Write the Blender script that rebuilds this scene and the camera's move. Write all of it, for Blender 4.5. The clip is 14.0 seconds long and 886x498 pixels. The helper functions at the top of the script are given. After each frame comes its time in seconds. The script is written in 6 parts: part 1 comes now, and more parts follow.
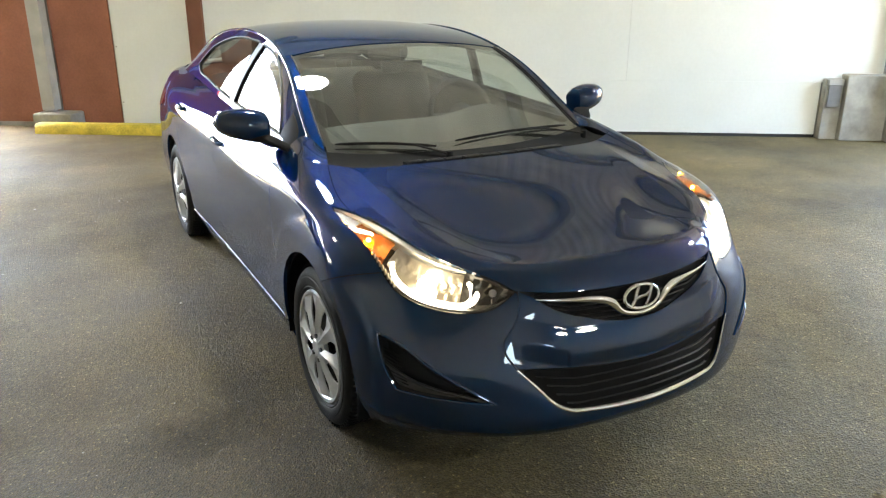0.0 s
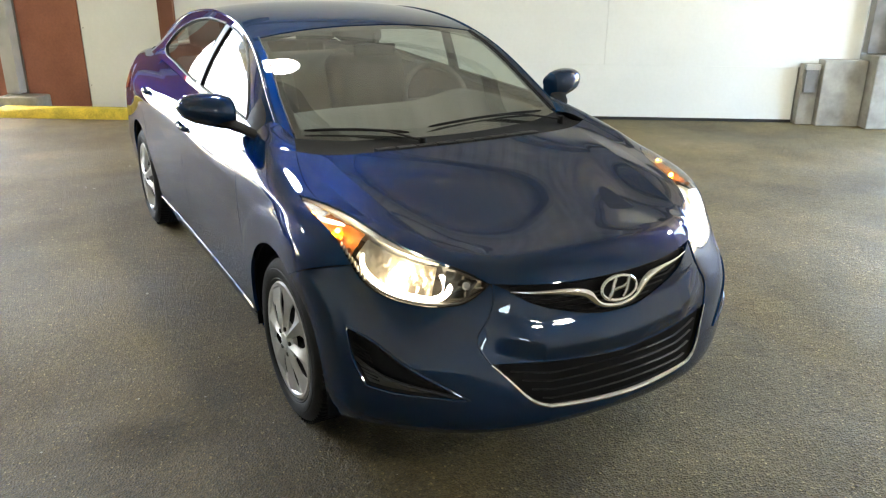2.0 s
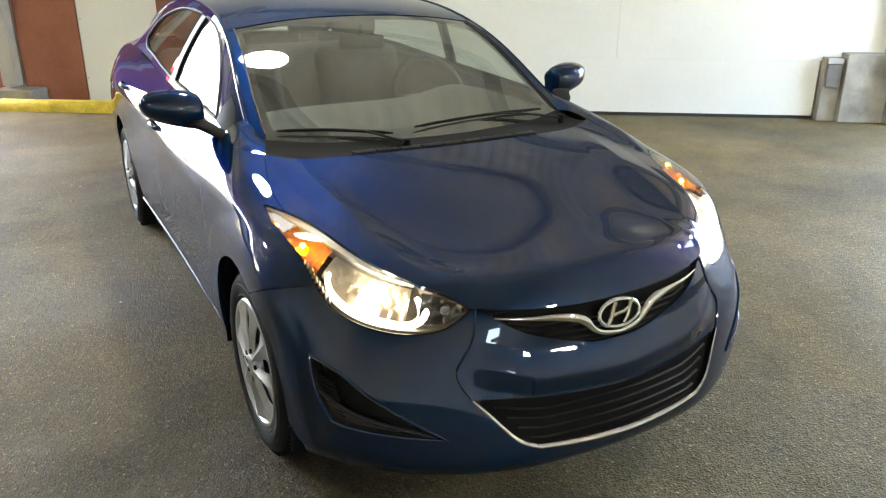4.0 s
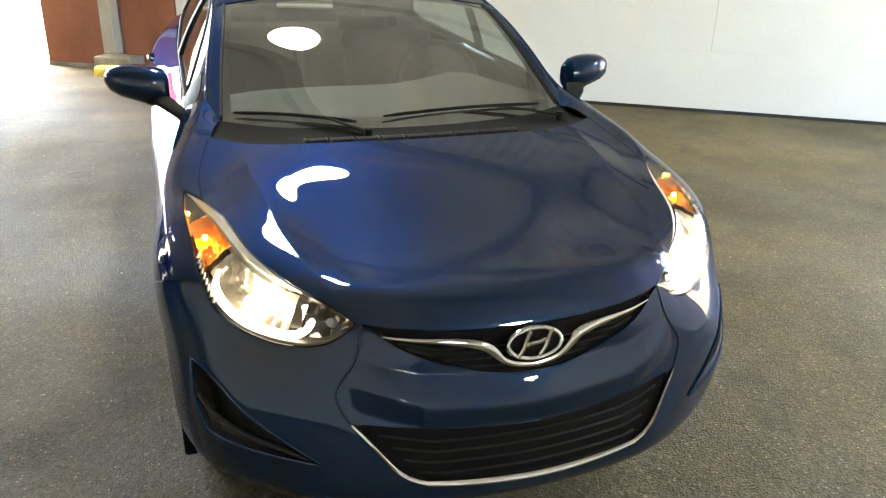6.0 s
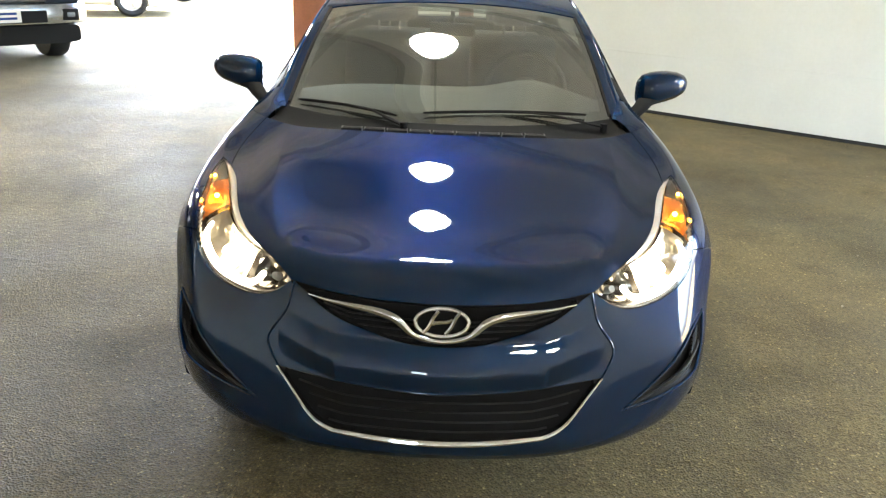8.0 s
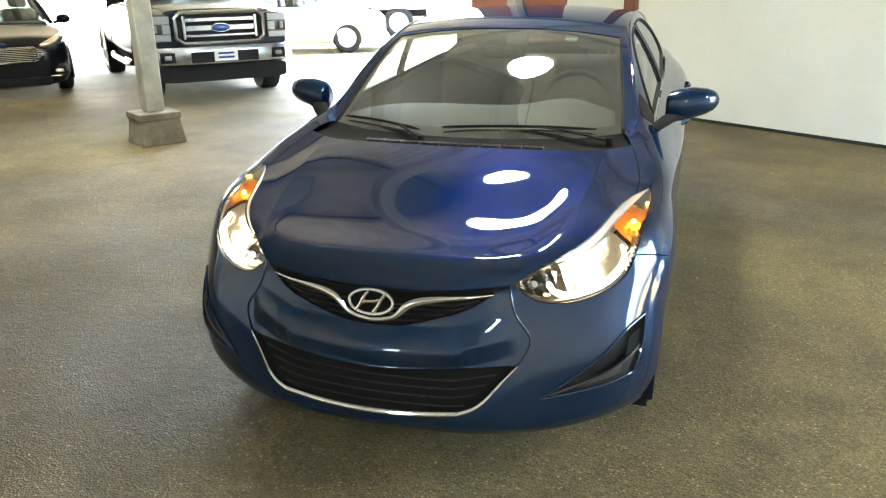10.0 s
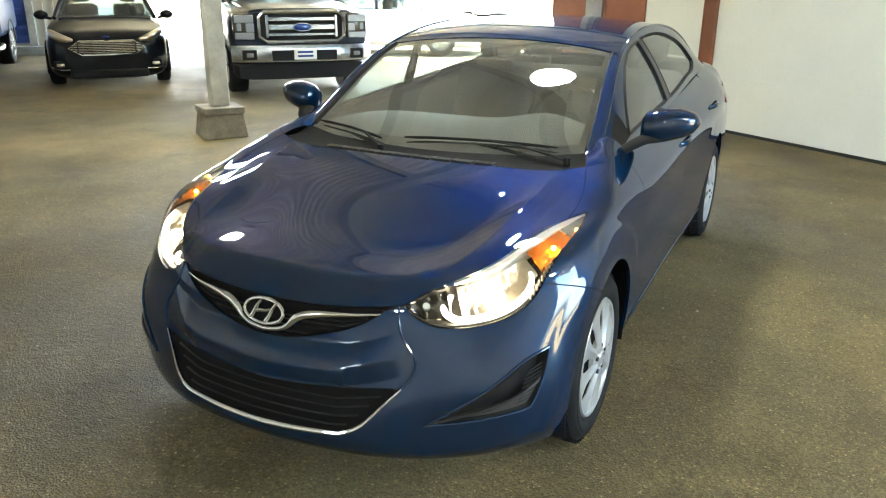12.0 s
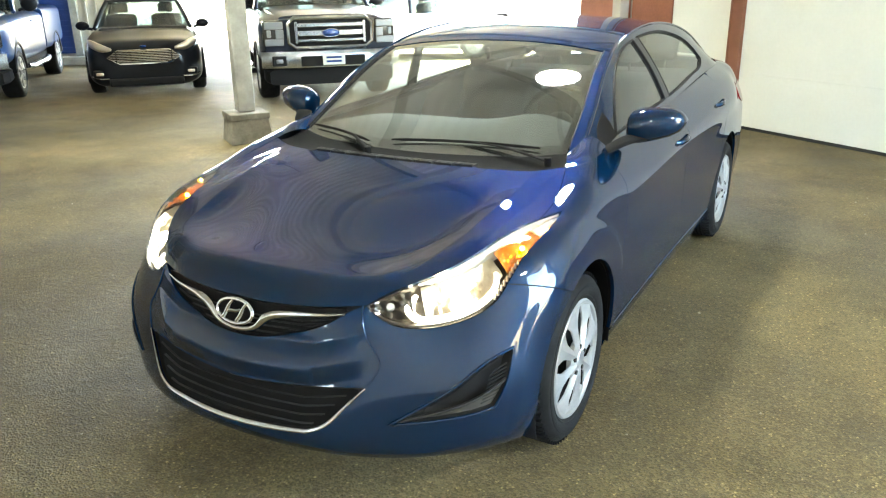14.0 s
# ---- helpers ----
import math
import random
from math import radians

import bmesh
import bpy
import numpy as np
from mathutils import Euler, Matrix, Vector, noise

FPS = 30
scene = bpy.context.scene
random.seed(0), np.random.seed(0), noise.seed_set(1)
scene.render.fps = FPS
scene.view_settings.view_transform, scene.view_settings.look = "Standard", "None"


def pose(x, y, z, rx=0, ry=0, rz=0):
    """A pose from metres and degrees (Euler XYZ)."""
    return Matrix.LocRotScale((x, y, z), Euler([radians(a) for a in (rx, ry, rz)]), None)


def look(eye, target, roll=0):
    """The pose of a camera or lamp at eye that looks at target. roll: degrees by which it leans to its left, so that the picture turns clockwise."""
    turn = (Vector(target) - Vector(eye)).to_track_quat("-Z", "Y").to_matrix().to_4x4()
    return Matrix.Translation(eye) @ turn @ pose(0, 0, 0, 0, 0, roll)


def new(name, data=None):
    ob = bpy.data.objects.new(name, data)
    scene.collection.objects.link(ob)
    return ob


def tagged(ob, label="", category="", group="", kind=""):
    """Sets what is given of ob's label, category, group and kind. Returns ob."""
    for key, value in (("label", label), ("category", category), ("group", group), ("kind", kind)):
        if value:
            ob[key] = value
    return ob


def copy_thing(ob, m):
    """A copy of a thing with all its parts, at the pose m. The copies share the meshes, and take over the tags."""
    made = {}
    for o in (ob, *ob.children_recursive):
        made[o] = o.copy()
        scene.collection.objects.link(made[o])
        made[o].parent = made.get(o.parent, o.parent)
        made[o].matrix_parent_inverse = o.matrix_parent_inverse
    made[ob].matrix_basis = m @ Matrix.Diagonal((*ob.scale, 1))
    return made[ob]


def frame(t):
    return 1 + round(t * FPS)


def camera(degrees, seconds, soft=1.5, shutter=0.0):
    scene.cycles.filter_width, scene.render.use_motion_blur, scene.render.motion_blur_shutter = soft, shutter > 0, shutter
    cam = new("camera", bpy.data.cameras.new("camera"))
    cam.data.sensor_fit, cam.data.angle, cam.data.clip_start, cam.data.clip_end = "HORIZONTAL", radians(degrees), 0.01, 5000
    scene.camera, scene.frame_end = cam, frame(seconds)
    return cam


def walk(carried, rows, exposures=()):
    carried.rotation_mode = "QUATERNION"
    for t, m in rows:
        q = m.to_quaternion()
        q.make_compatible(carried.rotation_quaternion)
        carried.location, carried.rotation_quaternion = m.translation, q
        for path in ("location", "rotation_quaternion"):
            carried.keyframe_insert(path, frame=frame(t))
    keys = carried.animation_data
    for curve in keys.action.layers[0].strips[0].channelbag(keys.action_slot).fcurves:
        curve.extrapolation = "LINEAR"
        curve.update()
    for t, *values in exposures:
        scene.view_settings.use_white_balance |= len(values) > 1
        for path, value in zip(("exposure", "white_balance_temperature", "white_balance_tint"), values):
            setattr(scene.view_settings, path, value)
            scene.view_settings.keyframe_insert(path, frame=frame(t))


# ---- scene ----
cam = camera(60.5, 14.0, soft=1.2)
PATH = [
    (0, (-1.685, -2.525, 1.609), (-0.781, -0.864, 0.958), 0.0),
    (0.5, (-1.669, -2.519, 1.603), (-0.759, -0.864, 0.945), 0.1),
    (1, (-1.659, -2.513, 1.6), (-0.736, -0.868, 0.934), 0.3),
    (1.5, (-1.645, -2.501, 1.605), (-0.709, -0.87, 0.926), 0.3),
    (2, (-1.623, -2.458, 1.601), (-0.677, -0.836, 0.911), 0.4),
    (2.5, (-1.602, -2.385, 1.589), (-0.643, -0.773, 0.895), 0.5),
    (5, (-1.128, -2.253, 1.575), (-0.304, -0.584, 0.844), 0.8),
    (5.5, (-0.967, -2.255, 1.576), (-0.211, -0.561, 0.826), 1.3),
    (6, (-0.784, -2.288, 1.567), (-0.158, -0.544, 0.815), 1.6),
    (6.5, (-0.575, -2.345, 1.565), (-0.127, -0.557, 0.805), 2.3),
    (7, (-0.39, -2.452, 1.588), (-0.105, -0.638, 0.826), 2.6),
    (9.5, (0.633, -2.771, 1.585), (0.222, -0.937, 0.9), 0.3),
    (10, (0.872, -2.795, 1.592), (0.301, -1.001, 0.918), -0.9),
    (10.5, (1.1, -2.759, 1.584), (0.395, -1.003, 0.937), -1.1),
    (11, (1.217, -2.677, 1.591), (0.478, -0.928, 0.962), -0.5),
    (11.5, (1.307, -2.548, 1.592), (0.528, -0.822, 0.948), -0.1),
    (12, (1.435, -2.477, 1.603), (0.603, -0.783, 0.939), 0.4),
    (12.5, (1.564, -2.433, 1.603), (0.689, -0.768, 0.924), 0.7),
    (13, (1.633, -2.414, 1.607), (0.726, -0.766, 0.929), -0.1),
    (13.5, (1.654, -2.385, 1.603), (0.723, -0.746, 0.935), -0.9),
    (14, (1.658, -2.379, 1.601), (0.721, -0.739, 0.945), -1.0),
]
EXPOSURE = [(0.0, 6.15, 6750, 4), (6.5, 6.25, 6850, 5), (9.5, 6.45, 6800, 2), (11.0, 6.3, 6700, -1), (11.5, 6.15, 6700, -1), (12.0, 6.35, 6650, -1), (12.5, 6.6, 6650, -2), (14.0, 6.8, 6600, -2)]
walk(cam, [(t, look(eye, target, roll)) for t, eye, target, roll in PATH], EXPOSURE)

# ---- world, sun and lamps ----
world = bpy.data.worlds.new("daylight")
scene.world = world
world.use_nodes = True
_n = world.node_tree.nodes
_sky = _n.new("ShaderNodeTexSky")
_sky.sky_type, _sky.sun_disc = "NISHITA", False
_sky.sun_elevation, _sky.sun_rotation = radians(60), radians(-58)
_sky.dust_density, _sky.air_density = 4.0, 0.8
_n["Background"].inputs["Strength"].default_value = 0.10
world.node_tree.links.new(_sky.outputs[0], _n["Background"].inputs["Color"])
sun = new("sun", bpy.data.lights.new("sun", "SUN"))
sun.data.energy, sun.data.angle, sun.data.color = 3.0, radians(0.5), (1.0, 0.95, 0.88)
sun.matrix_world = look((-26, 16, 52), (0, 0, 0))

# ---- materials ----
def material(name, color, rough=0.6, metal=0.0, coat=0.0, grain=0.0, grain_size=40.0, stain=0.0, stain_size=2.0, bump=0.0, bump_size=200.0, spread=0.0, spec=0.5):
    """A surface with its colour varied at two scales, fine relief, and a little difference from piece to piece."""
    m = bpy.data.materials.new(name)
    m.use_nodes = True
    nt = m.node_tree
    b = nt.nodes["Principled BSDF"]
    b.inputs["Roughness"].default_value = rough
    b.inputs["Metallic"].default_value = metal
    b.inputs["Coat Weight"].default_value = coat
    b.inputs["Coat Roughness"].default_value = 0.03
    b.inputs["Specular IOR Level"].default_value = spec
    b.inputs["Base Color"].default_value = (*color, 1)
    co = nt.nodes.new("ShaderNodeTexCoord")
    last = None

    def vary(size, amount, prev, detail):
        tex = nt.nodes.new("ShaderNodeTexNoise")
        tex.inputs["Scale"].default_value, tex.inputs["Detail"].default_value = size, detail
        nt.links.new(co.outputs["Object"], tex.inputs["Vector"])
        ramp = nt.nodes.new("ShaderNodeMapRange")
        ramp.inputs["From Min"].default_value, ramp.inputs["From Max"].default_value = 0.3, 0.7
        ramp.inputs["To Min"].default_value, ramp.inputs["To Max"].default_value = 1 - amount, 1 + amount
        nt.links.new(tex.outputs["Fac"], ramp.inputs["Value"])
        mul = nt.nodes.new("ShaderNodeVectorMath")
        mul.operation = "SCALE"
        if prev is None:
            mul.inputs[0].default_value = color
        else:
            nt.links.new(prev, mul.inputs[0])
        nt.links.new(ramp.outputs[0], mul.inputs["Scale"])
        return mul.outputs[0]

    if stain:
        last = vary(stain_size, stain, last, 4)
    if grain:
        last = vary(grain_size, grain, last, 3)
    if spread:
        info = nt.nodes.new("ShaderNodeObjectInfo")
        ramp = nt.nodes.new("ShaderNodeMapRange")
        ramp.inputs["To Min"].default_value, ramp.inputs["To Max"].default_value = 1 - spread, 1 + spread
        nt.links.new(info.outputs["Random"], ramp.inputs["Value"])
        mul = nt.nodes.new("ShaderNodeVectorMath")
        mul.operation = "SCALE"
        if last is None:
            mul.inputs[0].default_value = color
        else:
            nt.links.new(last, mul.inputs[0])
        nt.links.new(ramp.outputs[0], mul.inputs["Scale"])
        last = mul.outputs[0]
    if last is not None:
        nt.links.new(last, b.inputs["Base Color"])
    if bump:
        tex = nt.nodes.new("ShaderNodeTexNoise")
        tex.inputs["Scale"].default_value, tex.inputs["Detail"].default_value = bump_size, 5
        nt.links.new(co.outputs["Object"], tex.inputs["Vector"])
        bp = nt.nodes.new("ShaderNodeBump")
        bp.inputs["Strength"].default_value, bp.inputs["Distance"].default_value = bump, 0.01
        nt.links.new(tex.outputs["Fac"], bp.inputs["Height"])
        nt.links.new(bp.outputs[0], b.inputs["Normal"])
    return m


def clear(name, tint, gloss=0.05, rough=0.0):
    """Thin clear sheet: tinted see-through with a mirror coat that grows at grazing angles, alike from both sides."""
    m = bpy.data.materials.new(name)
    m.use_nodes = True
    nt = m.node_tree
    nt.nodes.remove(nt.nodes["Principled BSDF"])
    out = nt.nodes["Material Output"]
    tr, gl, mix, lw, po, mr = (nt.nodes.new(k) for k in ("ShaderNodeBsdfTransparent", "ShaderNodeBsdfGlossy", "ShaderNodeMixShader", "ShaderNodeLayerWeight", "ShaderNodeMath", "ShaderNodeMapRange"))
    tr.inputs[0].default_value = (*tint, 1)
    gl.inputs["Roughness"].default_value = rough
    lw.inputs["Blend"].default_value = 0.5
    po.operation = "POWER"
    po.inputs[1].default_value = 4.0
    mr.inputs["To Min"].default_value = gloss
    nt.links.new(lw.outputs["Facing"], po.inputs[0])
    nt.links.new(po.outputs[0], mr.inputs["Value"])
    nt.links.new(mr.outputs[0], mix.inputs[0])
    nt.links.new(tr.outputs[0], mix.inputs[1])
    nt.links.new(gl.outputs[0], mix.inputs[2])
    nt.links.new(mix.outputs[0], out.inputs[0])
    return m


def glow(name, color, strength):
    m = bpy.data.materials.new(name)
    m.use_nodes = True
    b = m.node_tree.nodes["Principled BSDF"]
    b.inputs["Base Color"].default_value = (*color, 1)
    b.inputs["Emission Color"].default_value = (*color, 1)
    b.inputs["Emission Strength"].default_value = strength
    return m


PAINT = material("blue metallic paint", (0.0006, 0.0182, 0.060), 0.44, 0.55, 1.0, grain=0.12, grain_size=900, spec=0.0)
PAINT.node_tree.nodes["Principled BSDF"].inputs["Coat IOR"].default_value = 1.62
PAINT.node_tree.nodes["Principled BSDF"].inputs["Coat Roughness"].default_value = 0.012
def smudges(m):
    """Dust and wiping marks: the lacquer's gloss wanders a little."""
    nt = m.node_tree
    co = nt.nodes.new("ShaderNodeTexCoord")
    tex = nt.nodes.new("ShaderNodeTexNoise")
    tex.inputs["Scale"].default_value, tex.inputs["Detail"].default_value, tex.inputs["Distortion"].default_value = 9, 7, 1.5
    nt.links.new(co.outputs["Object"], tex.inputs["Vector"])
    r = nt.nodes.new("ShaderNodeMapRange")
    for k, v in (("From Min", 0.45), ("From Max", 0.75), ("To Min", 0.006), ("To Max", 0.030)):
        r.inputs[k].default_value = v
    nt.links.new(tex.outputs["Fac"], r.inputs["Value"])
    nt.links.new(r.outputs[0], nt.nodes["Principled BSDF"].inputs["Coat Roughness"])


PAINT.node_tree.nodes["Principled BSDF"].inputs["Specular Tint"].default_value = (0.02, 0.26, 0.46, 1)
smudges(PAINT)
GAP = material("dark cavity", (0.010, 0.010, 0.011), 0.8, spec=0.08)
BLACK = material("black plastic", (0.012, 0.012, 0.013), 0.5, bump=0.05, bump_size=900, spec=0.12)
SATIN = material("satin dark plastic", (0.022, 0.022, 0.023), 0.4, spec=0.3, bump=0.04, bump_size=700)
CHROME = material("chrome", (0.78, 0.79, 0.8), 0.06, 1.0)
SILVER = material("silver wheel paint", (0.42, 0.43, 0.44), 0.32, 0.45, 0.3, stain=0.08, stain_size=25)
RUBBER = material("tyre rubber", (0.014, 0.014, 0.0145), 0.65, spec=0.14, bump=0.15, bump_size=300, stain=0.3, stain_size=12)
GLASS = clear("windscreen glass", (0.74, 0.83, 0.79), 0.25)


def dusty(m, low, high, size):
    """A thin uneven film of dust on a sheet of glass; its pale colour also adds haze to dark panes."""
    nt = m.node_tree
    out = nt.nodes["Material Output"]
    old = out.inputs[0].links[0].from_socket
    df, mix, no, mr = (nt.nodes.new(k) for k in ("ShaderNodeBsdfDiffuse", "ShaderNodeMixShader", "ShaderNodeTexNoise", "ShaderNodeMapRange"))
    df.inputs[0].default_value = (0.62, 0.62, 0.58, 1)
    no.inputs["Scale"].default_value, no.inputs["Detail"].default_value = size, 6
    mr.inputs[1].default_value, mr.inputs[2].default_value = 0.3, 0.7
    mr.inputs[3].default_value, mr.inputs[4].default_value = low, high
    co = nt.nodes.new("ShaderNodeTexCoord")
    nt.links.new(co.outputs["Object"], no.inputs["Vector"])
    nt.links.new(no.outputs[0], mr.inputs[0])
    nt.links.new(mr.outputs[0], mix.inputs[0])
    nt.links.new(old, mix.inputs[1])
    nt.links.new(df.outputs[0], mix.inputs[2])
    nt.links.new(mix.outputs[0], out.inputs[0])


dusty(GLASS, 0.02, 0.06, 5)
SIDEGLASS = clear("side window glass", (0.86, 0.91, 0.88), 0.08)
dusty(SIDEGLASS, 0.015, 0.04, 5)
LENS = clear("clear lens", (0.96, 0.96, 0.97), 0.045)
CABIN = material("grey cabin plastic", (0.030, 0.030, 0.027), 0.7, bump=0.1, bump_size=500)
CABIN_DARK = material("dark cabin plastic", (0.022, 0.022, 0.023), 0.65, bump=0.1, bump_size=500)
CLOTH = material("grey seat cloth", (0.045, 0.045, 0.045), 0.95, bump=0.3, bump_size=700, grain=0.2, grain_size=300)
CONCRETE = material("concrete", (0.33, 0.32, 0.29), 0.85, grain=0.05, grain_size=25, stain=0.35, stain_size=3.5, bump=0.15, bump_size=60)


def gritty_floor():
    """Old asphalt: stones of many greys in a brown binder, worn paths, oil stains and one broad darker patch."""
    m = material("worn asphalt floor", (0.185, 0.155, 0.108), 0.78)
    nt = m.node_tree
    b = nt.nodes["Principled BSDF"]
    co = nt.nodes.new("ShaderNodeTexCoord")

    def noise_tex(size, detail, lo, hi, a, z, rough=0.55):
        tex = nt.nodes.new("ShaderNodeTexNoise")
        tex.inputs["Scale"].default_value, tex.inputs["Detail"].default_value, tex.inputs["Roughness"].default_value = size, detail, rough
        nt.links.new(co.outputs["Object"], tex.inputs["Vector"])
        r = nt.nodes.new("ShaderNodeMapRange")
        for k, v in (("From Min", lo), ("From Max", hi), ("To Min", a), ("To Max", z)):
            r.inputs[k].default_value = v
        nt.links.new(tex.outputs["Fac"], r.inputs["Value"])
        return r.outputs[0]

    def times(p, q):
        k = nt.nodes.new("ShaderNodeMath")
        k.operation = "MULTIPLY"
        nt.links.new(p, k.inputs[0])
        nt.links.new(q, k.inputs[1])
        return k.outputs[0]

    stones = nt.nodes.new("ShaderNodeTexVoronoi")
    stones.inputs["Scale"].default_value = 140
    nt.links.new(co.outputs["Object"], stones.inputs["Vector"])
    sep = nt.nodes.new("ShaderNodeSeparateColor")
    nt.links.new(stones.outputs["Color"], sep.inputs[0])
    tone = nt.nodes.new("ShaderNodeMapRange")
    tone.inputs["To Min"].default_value, tone.inputs["To Max"].default_value = 0.62, 1.38
    nt.links.new(sep.outputs[0], tone.inputs["Value"])
    big = noise_tex(0.55, 6, 0.34, 0.66, 0.60, 1.24)
    mid = noise_tex(2.6, 7, 0.3, 0.7, 0.78, 1.2, 0.65)
    dark = noise_tex(1.1, 7, 0.58, 0.70, 1.0, 0.58, 0.7)
    fine = noise_tex(300, 2, 0.35, 0.75, 0.82, 1.38)
    # here and there a pale stone
    speck = nt.nodes.new("ShaderNodeMapRange")
    for k, v in (("From Min", 0.955), ("From Max", 0.975), ("To Min", 1.0), ("To Max", 2.1)):
        speck.inputs[k].default_value = v
    nt.links.new(sep.outputs[1], speck.inputs["Value"])
    # a broad ragged patch, darker and browner, beside the car's front wheel
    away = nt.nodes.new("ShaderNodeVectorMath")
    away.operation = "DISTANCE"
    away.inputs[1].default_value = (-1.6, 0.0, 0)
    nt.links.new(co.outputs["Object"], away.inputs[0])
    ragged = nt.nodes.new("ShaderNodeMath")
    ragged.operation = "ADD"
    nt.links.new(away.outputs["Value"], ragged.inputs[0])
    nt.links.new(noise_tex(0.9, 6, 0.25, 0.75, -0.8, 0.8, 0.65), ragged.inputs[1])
    brown_patch = nt.nodes.new("ShaderNodeMapRange")
    brown_patch.interpolation_type = "SMOOTHSTEP"
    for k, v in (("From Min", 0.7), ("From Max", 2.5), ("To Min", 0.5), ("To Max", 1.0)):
        brown_patch.inputs[k].default_value = v
    nt.links.new(ragged.outputs[0], brown_patch.inputs["Value"])
    fac = times(times(times(tone.outputs[0], big), times(mid, dark)), times(times(fine, speck.outputs[0]), brown_patch.outputs[0]))
    hue = nt.nodes.new("ShaderNodeMix")
    hue.data_type = "RGBA"
    hue.inputs[6].default_value, hue.inputs[7].default_value = (0.148, 0.110, 0.043, 1), (0.131, 0.105, 0.047, 1)
    nt.links.new(noise_tex(0.4, 3, 0.35, 0.65, 0, 1), hue.inputs[0])
    patch_hue = nt.nodes.new("ShaderNodeMix")
    patch_hue.data_type = "RGBA"
    patch_hue.inputs[6].default_value = (0.172, 0.122, 0.040, 1)
    nt.links.new(hue.outputs[2], patch_hue.inputs[7])
    nt.links.new(brown_patch.outputs[0], patch_hue.inputs[0])
    mul = nt.nodes.new("ShaderNodeVectorMath")
    mul.operation = "SCALE"
    nt.links.new(patch_hue.outputs[2], mul.inputs[0])
    nt.links.new(fac, mul.inputs["Scale"])
    nt.links.new(mul.outputs[0], b.inputs["Base Color"])
    rough = noise_tex(0.9, 5, 0.35, 0.7, 0.62, 0.85)
    nt.links.new(rough, b.inputs["Roughness"])
    bp = nt.nodes.new("ShaderNodeBump")
    bp.inputs["Strength"].default_value, bp.inputs["Distance"].default_value = 0.9, 0.006
    nt.links.new(stones.outputs["Distance"], bp.inputs["Height"])
    bp2 = nt.nodes.new("ShaderNodeBump")
    bp2.inputs["Strength"].default_value, bp2.inputs["Distance"].default_value = 0.5, 0.02
    tx = nt.nodes.new("ShaderNodeTexNoise")
    tx.inputs["Scale"].default_value, tx.inputs["Detail"].default_value = 22, 6
    nt.links.new(co.outputs["Object"], tx.inputs["Vector"])
    nt.links.new(tx.outputs["Fac"], bp2.inputs["Height"])
    nt.links.new(bp.outputs[0], bp2.inputs["Normal"])
    nt.links.new(bp2.outputs[0], b.inputs["Normal"])
    return m


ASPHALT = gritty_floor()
WHITEWALL = material("white painted wall board", (0.80, 0.82, 0.79), 0.5, stain=0.03, stain_size=1.5, grain=0.015, grain_size=30, bump=0.05, bump_size=60)
REDWOOD = material("red brown painted board", (0.30, 0.115, 0.07), 0.7, stain=0.18, stain_size=2.0, grain=0.08, grain_size=40, bump=0.15, bump_size=50)
YELLOW = material("yellow kerb paint", (0.62, 0.48, 0.05), 0.6, stain=0.25, stain_size=8, grain=0.15, grain_size=60, bump=0.3, bump_size=90)
STEEL = material("grey painted steel", (0.42, 0.42, 0.40), 0.5, stain=0.12, stain_size=5, bump=0.05)
SHEET = material("pale corrugated sheet", (0.70, 0.70, 0.68), 0.55, 0.0, stain=0.2, stain_size=1.5)

GIRDER = material("grey steel paint", (0.40, 0.40, 0.385), 0.55, stain=0.15, stain_size=4)

# ---- tools for building ----
def mesh_object(name, bm, mat, smooth=True, angle=35):
    me = bpy.data.meshes.new(name)
    bmesh.ops.recalc_face_normals(bm, faces=bm.faces) if len(bm.faces) < 40000 else None
    bm.to_mesh(me)
    bm.free()
    for m in (mat if isinstance(mat, (list, tuple)) else [mat]):
        me.materials.append(m)
    if smooth:
        me.shade_smooth()
        me.set_sharp_from_angle(angle=radians(angle))
        if len(me.polygons) < 400:          # broad faces of rounded blocks stay flat
            size = sorted(p.area for p in me.polygons)
            for p in me.polygons:
                p.use_smooth = p.area < 30 * size[len(size) // 2]
    return new(name, me)


def part(name, bm, mat, parent, label="", smooth=True, angle=35):
    ob = mesh_object(name, bm, mat, smooth, angle)
    ob.parent = parent
    if label:
        ob["label"] = label
    return ob


def thing(name, label, category, group="", at=None, kind=""):
    ob = new(name)
    ob.empty_display_size = 0.1
    if at is not None:
        ob.matrix_world = at
    return tagged(ob, label, category, group, kind)


def box(bm, lo, hi, bevel=0.0, seg=2, m=None):
    """An axis-aligned block from lo to hi, with rounded edges."""
    r = bmesh.ops.create_cube(bm, size=1.0)
    vs = r["verts"]
    for v in vs:
        v.co = Vector([lo[i] + (v.co[i] + 0.5) * (hi[i] - lo[i]) for i in range(3)])
    if bevel:
        es = list({e for v in vs for e in v.link_edges})
        out = bmesh.ops.bevel(bm, geom=es, offset=bevel, segments=seg, affect="EDGES", profile=0.5)
        vs = list({v for f in out["faces"] for v in f.verts} | {v for v in vs if v.is_valid})
    if m is not None:
        bmesh.ops.transform(bm, matrix=m, verts=[v for v in vs if v.is_valid])
    return vs


def cyl(bm, a, b, r, seg=16, r2=None, cap=True):
    a, b = Vector(a), Vector(b)
    d = b - a
    q = d.to_track_quat("Z", "Y").to_matrix().to_4x4()
    return bmesh.ops.create_cone(bm, cap_ends=cap, segments=seg, radius1=r, radius2=r if r2 is None else r2, depth=d.length, matrix=Matrix.Translation((a + b) / 2) @ q)["verts"]


